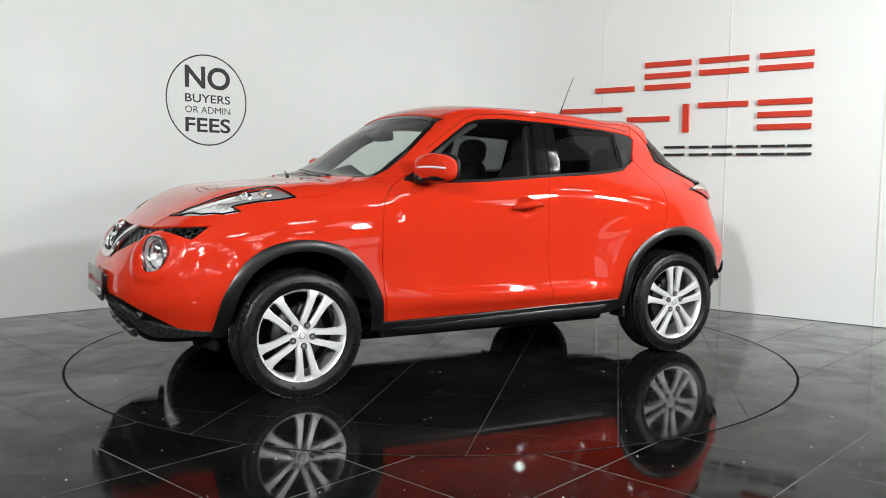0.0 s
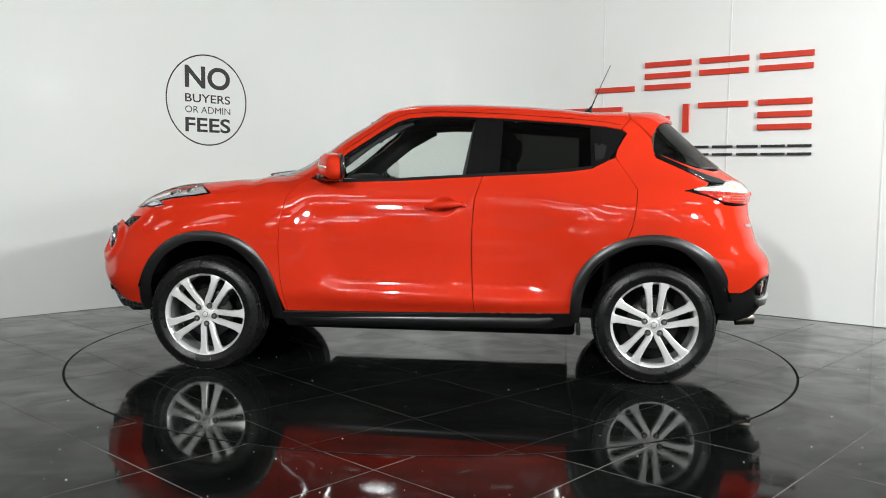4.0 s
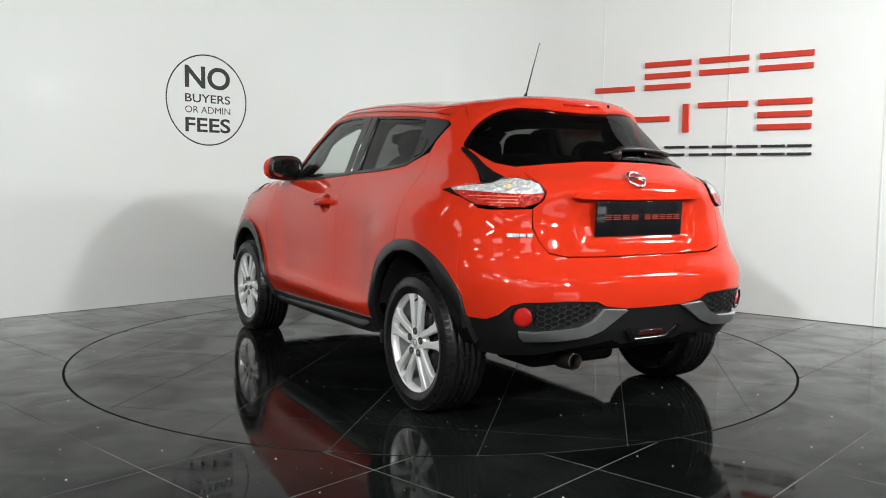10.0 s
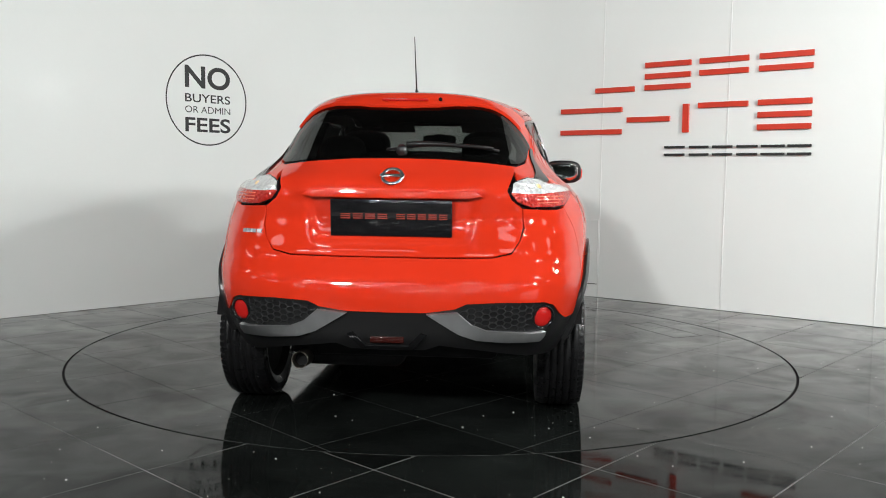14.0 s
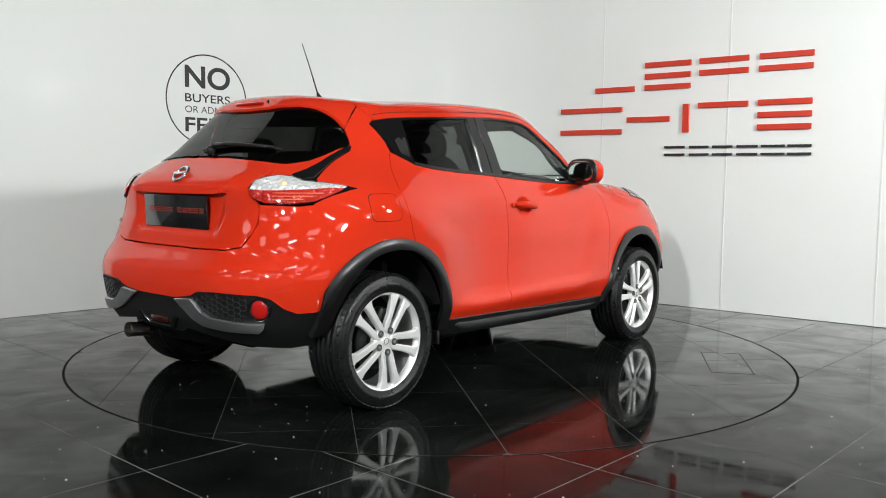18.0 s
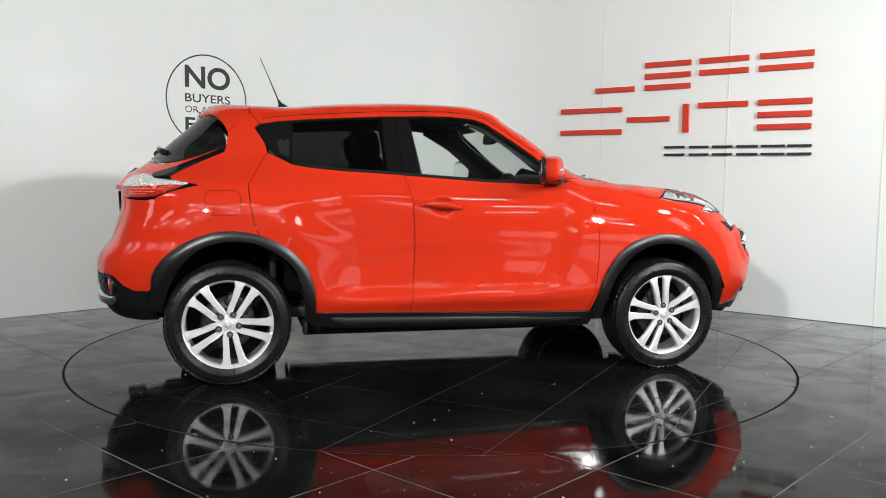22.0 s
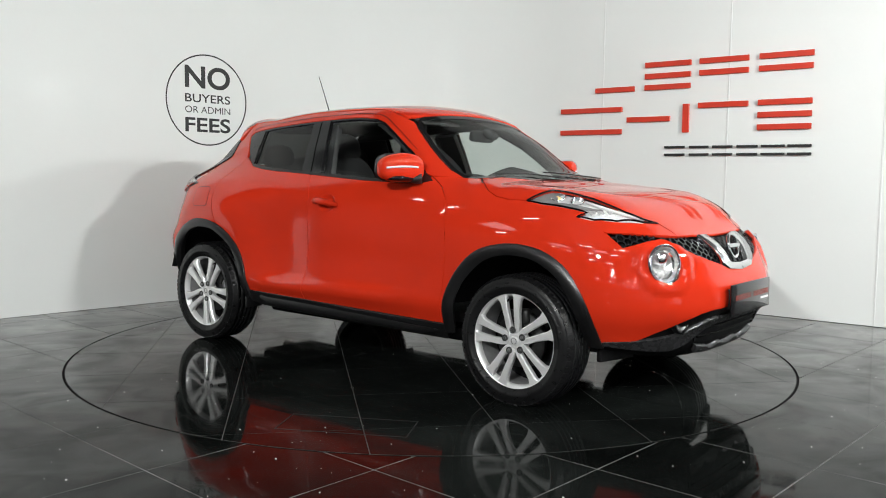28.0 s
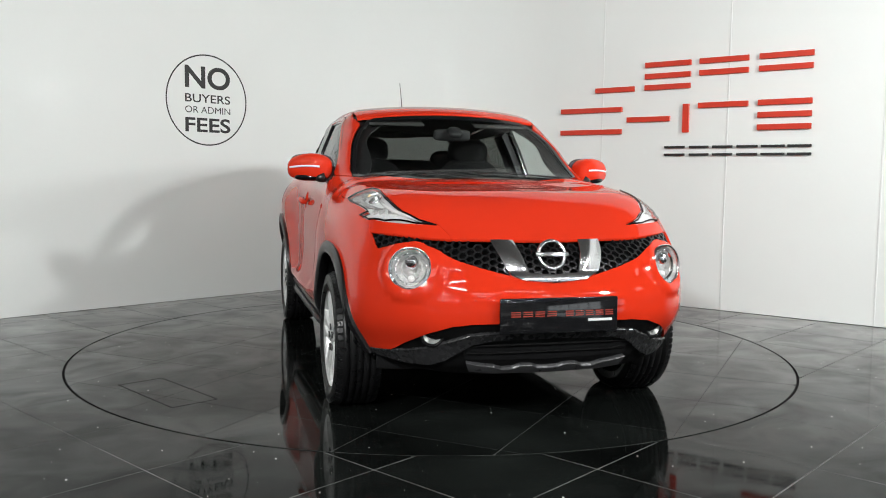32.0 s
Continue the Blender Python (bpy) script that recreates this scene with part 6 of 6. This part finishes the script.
def wheels():
    """Twin-spoke alloy wheels, built once in a plane and set at the four hubs; the laden front tyres sit flatter."""
    def tyre_bm():
        prof = [(0.236, -0.100), (0.245, -0.104), (0.262, -0.110), (0.264, -0.1115), (0.278, -0.1125), (0.280, -0.111), (0.291, -0.1095), (0.312, -0.103), (0.322, -0.092), (0.327, -0.080)]
        tread = []
        for y0, y1 in ((-0.080, -0.052), (-0.044, -0.020), (-0.010, 0.010), (0.020, 0.044), (0.052, 0.080)):
            tread += [(0.3305 - 0.06 * abs((y0 + y1) / 2) ** 1.5, y0), (0.3305 - 0.06 * abs((y0 + y1) / 2) ** 1.5, y1), (0.322, y1 + 0.001), (0.322, y1 + 0.007)]
        prof = prof + tread[:-2] + [(r, -h) for r, h in prof[::-1]]
        return lathe(prof, Matrix.Identity(4), 72)

    def seated(me, m):
        """The tyre pressed flat where it meets the floor, with a slight bulge beside the contact."""
        out = me.copy()
        back = m.inverted()
        for v in out.vertices:
            p = m @ v.co
            if p.z < 0.0:
                p.z = 0.0
            if p.z < 0.06:
                v.co = back @ p
                v.co.z *= 1.0 + 0.05 * (1 - p.z / 0.06)
        return out

    def spoke_one(k, s):
        pts = [(x, y * s) for x, y in ((0.030, 0.003), (0.066, 0.0085), (0.12, 0.0135), (0.185, 0.0185), (0.204, 0.0185), (0.212, 0.014), (0.215, 0.0005), (0.234, 0.0005), (0.222, 0.094), (0.213, 0.088), (0.200, 0.070), (0.179, 0.0560), (0.12, 0.0440), (0.070, 0.039), (0.040, 0.030))]
        b2 = poly_extrude(pts, 0.030, Matrix.Identity(4), 0.0055)
        for v in b2.verts:
            r = math.hypot(v.co.x, v.co.y)
            v.co.z += -0.012 * (1 - min(1, r / 0.12)) ** 1.5 - 0.004 * max(0, (r - 0.2) / 0.03)
        bmesh.ops.transform(b2, matrix=Matrix.Rotation(2 * math.pi * k / 5, 4, "Z") @ Matrix.Translation((0, 0, 0.066)) @ Matrix.Diagonal((1.065, 1.065, 1, 1)), verts=b2.verts)
        return b2

    I4 = Matrix.Identity(4)
    first = None
    for wx, s, turn in ((1.265, -1, 98), (-1.265, -1, 62.5), (1.265, 1, 62.5), (-1.265, 1, 89)):
        face = Matrix.Rotation(radians(90), 4, "X") if s < 0 else Matrix.Rotation(radians(180), 4, "Z") @ Matrix.Rotation(radians(90), 4, "X")
        m = Matrix.Translation((wx, s * 0.757, 0.315 if wx > 0 else 0.330)) @ face @ Matrix.Rotation(radians(turn), 4, "Z")
        if first is not None:
            hub = copy_thing(first, m)
            tyre = next(o for o in hub.children if o.name.startswith("tyre"))
            tyre.data = seated(plain, m)
            tread = next(o for o in hub.children if o.name.startswith("tread"))
            tread.data = seated(tread_plain, m)
            continue
        hub = empty("wheel", m)
        hub.parent = CAR
        hub["label"] = "silver twin-spoke alloy wheel with a black tyre"
        tyre = part("tyre", tyre_bm(), RUBBER, hub, "black road tyre")
        plain = tyre.data
        tyre.data = seated(plain, m)
        bm = bmesh.new()
        for k in range(64):
            for sd in (-1, 1):
                rot = Matrix.Rotation(2 * math.pi * (k + 0.25 * (sd + 1)) / 64, 4, "Z")
                box_bm(0.007, 0.0225, 0.030, (0, 0, 0), 0, 1, rot @ Matrix.Translation((0.3195, 0, sd * 0.090)) @ Matrix.Rotation(radians(-sd * 24), 4, "Y"), bm)
        tread = tagged(part("tread", bm, RUBBER, hub, smooth=False), kind="stuff")
        tread_plain = tread.data
        tread.data = seated(tread_plain, m)
        part("barrel", lathe([(0.218, -0.06), (0.218, 0.05), (0.226, 0.080)], I4, 60), BARREL_SHADED, hub, "inner barrel greyed to hold the shade behind the spokes")
        rim = part("rim", lathe([(0.219, 0.064), (0.223, 0.086), (0.236, 0.096), (0.2485, 0.104), (0.2485, 0.096), (0.244, 0.09)], I4, 72), SILVER, hub, "silver alloy rim")
        for k in range(5):
            for sg in (-1, 1):
                part("spoke", spoke_one(k, sg), SILVER, rim, smooth=False)
        part("hub_disc", lathe([(0.0, 0.085), (0.03, 0.085), (0.05, 0.082), (0.062, 0.074), (0.066, 0.05)], I4, 40), SILVER, rim)
        part("centre_cap", lathe([(0.0, 0.0935), (0.016, 0.0925), (0.0235, 0.090), (0.0262, 0.082)], I4, 32), SILVER, rim)
        part("cap_ring", lathe([(0.0135, 0.0925), (0.0148, 0.0945), (0.0162, 0.0920)], I4, 28), DISC, rim)
        for k in range(5):
            a = 2 * math.pi * k / 5
            c = Matrix.Translation((0.055 * math.cos(a), 0.055 * math.sin(a), 0))
            part("lug_nut", lathe([(0.0, 0.0985), (0.006, 0.0985), (0.009, 0.0965), (0.009, 0.09)], c, 6), CHROME_NUT, rim, smooth=False)
            part("nut_well", lathe([(0.0175, 0.092), (0.0165, 0.0970), (0.0155, 0.0950), (0.0095, 0.0945), (0.0, 0.0945)], c, 20), NUT_WELL_SHADE, rim)
        part("brake_disc", lathe([(0.06, 0.035), (0.14, 0.035), (0.142, 0.012), (0.06, 0.012)], I4, 48), DISC, hub)
        part("brake_hat", lathe([(0.0, 0.05), (0.07, 0.05), (0.075, 0.03)], I4, 32), DARK, hub)
        bm = box_bm(0.075, 0.14, 0.05, (0.115, 0.0, 0.03), 0.015, 2)
        part("brake_caliper", bm, DISC, hub)
        # flange coloured black and a disc added across: shade on the wheel's inner side
        part("inner_flange", lathe([(0.247, -0.101), (0.236, -0.097), (0.217, -0.06)], I4, 48), DARK, hub)
        part("barrel_back", lathe([(0.0, -0.065), (0.2178, -0.065)], I4, 48), DARK, hub)
        part("valve", tube([(0.208, 0.02, 0.07), (0.196, 0.02, 0.088)], 0.004, 8), DARK, hub)
        first = hub


def underside():
    """Wheel wells, floor pan and axle parts."""
    for wx in (1.265, -1.265):
        for s in (-1, 1):
            bm = bmesh.new()
            n = 28
            rows = []
            for k in range(n + 1):
                a = radians(16 + 148 * k / n)
                row = []
                for r, y in ((0.436, s * 0.842), (0.420, s * 0.80), (0.41, s * 0.50), (0.30, s * 0.49)):
                    row.append(bm.verts.new((wx + r * math.cos(a) * (0.97), y, 0.345 + r * math.sin(a))))
                rows.append(row)
            for a, b in zip(rows[:-1], rows[1:]):
                for i in range(3):
                    bm.faces.new((a[i], a[i + 1], b[i + 1], b[i]))
            # inner wall of the well
            cen = bm.verts.new((wx, s * 0.485, 0.345))
            for a, b in zip(rows[:-1], rows[1:]):
                bm.faces.new((a[3], b[3], cen))
            part("wheel_well", bm, DARK, CAR)
    part("floor_pan", box_bm(1.70, 1.26, 0.09, (0.0, 0, 0.262), 0.02), DARK, CAR)
    part("front_pan", box_bm(0.80, 0.96, 0.17, (1.20, 0, 0.315), 0.03), DARK, CAR)
    part("rear_pan", box_bm(0.90, 0.94, 0.20, (-1.32, 0, 0.41), 0.03), DARK, CAR)
    part("front_panel_back", box_bm(0.05, 1.30, 0.40, (1.80, 0, 0.55), 0.01), DARK, CAR)
    part("rear_axle", tube([(-1.265, -0.62, 0.30), (-1.20, -0.3, 0.29), (-1.20, 0.3, 0.29), (-1.265, 0.62, 0.30)], 0.035, 12), DARK, CAR)
    for s in (-1, 1):
        part("air_deflector", box_bm(0.03, 0.24, 0.08, (1.68, s * 0.58, 0.280), 0.008, 2, Matrix.Rotation(radians(s * 14), 4, "Z")), DARK, CAR)
        part("control_arm", tube([(1.25, s * 0.66, 0.26), (1.15, s * 0.35, 0.28)], 0.03, 10), DARK, CAR)
        part("mud_flap", box_bm(0.02, 0.13, 0.07, (-0.86, s * 0.765, 0.290), 0.005), BLACK_PLASTIC, CAR)


def cabin():
    """What shows through the windows."""
    part("cabin_floor", box_bm(2.3, 1.36, 0.06, (-0.35, 0, 0.36), 0.01), CABIN, CAR)
    part("rear_shelf", box_bm(0.62, 1.06, 0.05, (-1.27, 0, 1.045), 0.01), CABIN, CAR)
    part("boot_trim", box_bm(0.04, 1.2, 0.55, (-1.02, 0, 0.72), 0.01), CABIN, CAR)
    dash = part("dashboard", blob(0.30, 0.70, 0.16, Matrix.Translation((0.72, 0, 0.945)), 3.2), CABIN, CAR, "black dashboard")
    part("binnacle", blob(0.13, 0.20, 0.065, Matrix.Translation((0.56, -0.36, 1.075)), 2.6), CABIN, dash)
    part("centre_stack", box_bm(0.14, 0.26, 0.40, (0.48, 0, 0.78), 0.03, 2, Matrix.Rotation(radians(-15), 4, "Y")), CABIN, dash)
    part("centre_console", box_bm(0.80, 0.22, 0.22, (0.05, 0, 0.48), 0.04, 2), CABIN, CAR)
    # steering wheel on the right-hand side
    m = Matrix.Translation((0.36, -0.36, 0.965)) @ Matrix.Rotation(radians(-66), 4, "Y")
    prof = [(0.185 + 0.016 * math.cos(a), 0.016 * math.sin(a)) for a in np.linspace(0, 2 * math.pi, 10, endpoint=False)]
    sw = part("steering_wheel", lathe(prof, m, 40, closed=True), CABIN, CAR, "black steering wheel")
    bm = blob(0.075, 0.065, 0.025, m, 2.4)
    part("wheel_hub", bm, CABIN, sw)
    for a in (0, 120, 240):
        part("wheel_spoke", tube([m @ Vector((0.05 * math.cos(radians(a + 180)), 0.05 * math.sin(radians(a + 180)), 0)), m @ Vector((0.182 * math.cos(radians(a + 180)), 0.182 * math.sin(radians(a + 180)), 0))], 0.014, 8), SATIN_DARK, sw)
    part("column", tube([(0.37, -0.36, 0.96), (0.62, -0.36, 0.86)], 0.04, 10), CABIN, sw)

    def seat(x, y, w, name="front_seat"):
        base = blob(0.26, w, 0.10, Matrix.Translation((x, y, 0.64)), 3.0)
        ob = part(name, base, CLOTH, CAR, "black cloth seat")
        m = Matrix.Translation((x - 0.31, y, 0.93)) @ Matrix.Rotation(radians(-16), 4, "Y")
        part("backrest", blob(0.075, w, 0.33, m, 3.0), CLOTH, ob)
        return ob

    def rest(x, y, z, ob, w=0.13):
        m = Matrix.Translation((x, y, z)) @ Matrix.Rotation(radians(-10), 4, "Y")
        part("headrest", blob(0.062, w, 0.092, m, 2.8), CLOTH, ob)
        for dy in (-0.05, 0.05):
            part("headrest_post", tube([(x + 0.01, y + dy, z - 0.15), (x, y + dy, z - 0.05)], 0.006, 8), CHROME, ob)
    for y in (-0.36, 0.36):
        slid = -0.04 if y < 0 else -0.02
        ob = seat(slid, y, 0.25)
        rest(slid - 0.41, y, 1.297, ob, 0.145)
    ob = seat(-0.68, 0.0, 0.58, "rear_bench")
    for y in (-0.37, 0.37):
        rest(-1.07, y, 1.235, ob, 0.12)
    for side in ("right", "left"):
        skin_panel("door_card", side, [(0.78, 0.42), (0.80, 0.80), (0.70, 1.05), (0.60, 1.083), (0.14, 1.096), (-0.40, 1.133), (-0.92, 1.176), (-1.05, 1.19), (-1.06, 0.95), (-0.80, 0.80), (-0.74, 0.42)], CABIN, CAR, lift=-0.075, gap=0.0, step=0.06, depth=0.01)
        skin_panel("pillar_trim", side, [(-0.19, 1.12), (-0.40, 1.132), (-0.43, 1.45), (-0.25, 1.46)], CABIN, CAR, lift=-0.05, gap=0.0, step=0.05, depth=0.04)
        skin_panel("pillar_trim", side, [(0.60, 1.09), (0.82, 1.10), (0.77, 1.15), (0.55, 1.308), (0.40, 1.412), (0.32, 1.485), (0.11, 1.475), (0.10, 1.436), (0.29, 1.335)], CABIN, CAR, lift=-0.04, gap=0.0, step=0.05, depth=0.01)
        skin_panel("pillar_trim", side, [(-0.93, 1.17), (-1.26, 1.19), (-1.24, 1.40), (-0.93, 1.42)], CABIN, CAR, lift=-0.04, gap=0.0, step=0.05, depth=0.01)
    head = [(0.28, -0.52), (0.28, 0.52), (-1.25, 0.50), (-1.25, -0.50)]
    skin_panel("headliner", "top", head, HEADLINER, CAR, lift=-0.045, gap=0.0, step=0.08, depth=0.01)
    m = Matrix.Translation((0.42, 0.0, 1.371))
    im = part("rear_view_mirror", blob(0.022, 0.115, 0.036, m @ Matrix.Rotation(radians(8), 4, "Y"), 4.5), CABIN, CAR, "black inside mirror")
    part("mirror_stem", tube([(0.43, 0, 1.376), (0.47, 0, 1.392)], 0.014, 8), CABIN, im)
    part("mirror_pod", blob(0.05, 0.045, 0.026, Matrix.Translation((0.485, 0, 1.383)) @ Matrix.Rotation(radians(30), 4, "Y"), 2.6), CABIN, im)
    for y in (-0.33, 0.33):
        part("sun_visor", box_bm(0.15, 0.34, 0.015, (0.30, y, 1.452), 0.006, 2, Matrix.Rotation(radians(20), 4, "Y")), HEADLINER, CAR)
    skin_panel("firewall", "top", [(0.80, -0.60), (1.03, -0.4), (1.04, 0.4), (0.80, 0.60), (0.70, 0.0)], DARK, CAR, lift=-0.10, gap=0.0, step=0.08, depth=0.01)


def roof_things():
    ant = part("aerial", lathe([(0.0, 0.05), (0.006, 0.05), (0.013, 0.025), (0.030, 0.006), (0.036, -0.01)], Matrix.Translation((-0.932, 0, 1.533)) @ Matrix.Rotation(radians(-26), 4, "Y"), 20), BLACK_PLASTIC, CAR, "thin black roof aerial")
    part("mast", tube([(-0.945, 0, 1.555), (-1.005, 0, 1.70), (-1.064, 0, 1.834)], [0.0045, 0.003, 0.0022], 8), BLACK_PLASTIC, ant)
    for y0, y1 in ((0.50, -0.10), (-0.02, -0.50)):
        arm = []
        for t in np.linspace(0, 1, 9):
            y = y0 + (y1 - y0) * t
            edge = 1.045 - 0.22 * y * y
            p, _ = on_skin("top", edge - 0.012 - 0.095 * t, y, 0.006)
            arm.append(p)
        part("windscreen_wiper", tube(arm, [0.005] * 3 + [0.004] * 6, 8), BLACK_PLASTIC, CAR)


doors()
flank_panels()
upper_panels()
front_end()
rear_end()
mirrors()
wheels()
underside()
cabin()
roof_things()


def motions():
    """The turntable turns at an even pace; the car stands a little off its centre."""
    times = [0, 0.1, 0.2, 0.4, 0.7] + list(range(1, 32)) + [31.3, 31.6, 31.8, 31.9, 32]
    turn = lambda t: pose(0, 0, 0, 0, 0, 208.855 - 8.8777 * t)
    walk(TABLE, [(t, turn(t)) for t in times])
    walk(CAR, [(t, turn(t) @ Matrix.Translation((-0.0457, 0.0063, 0.0))) for t in times])


motions()
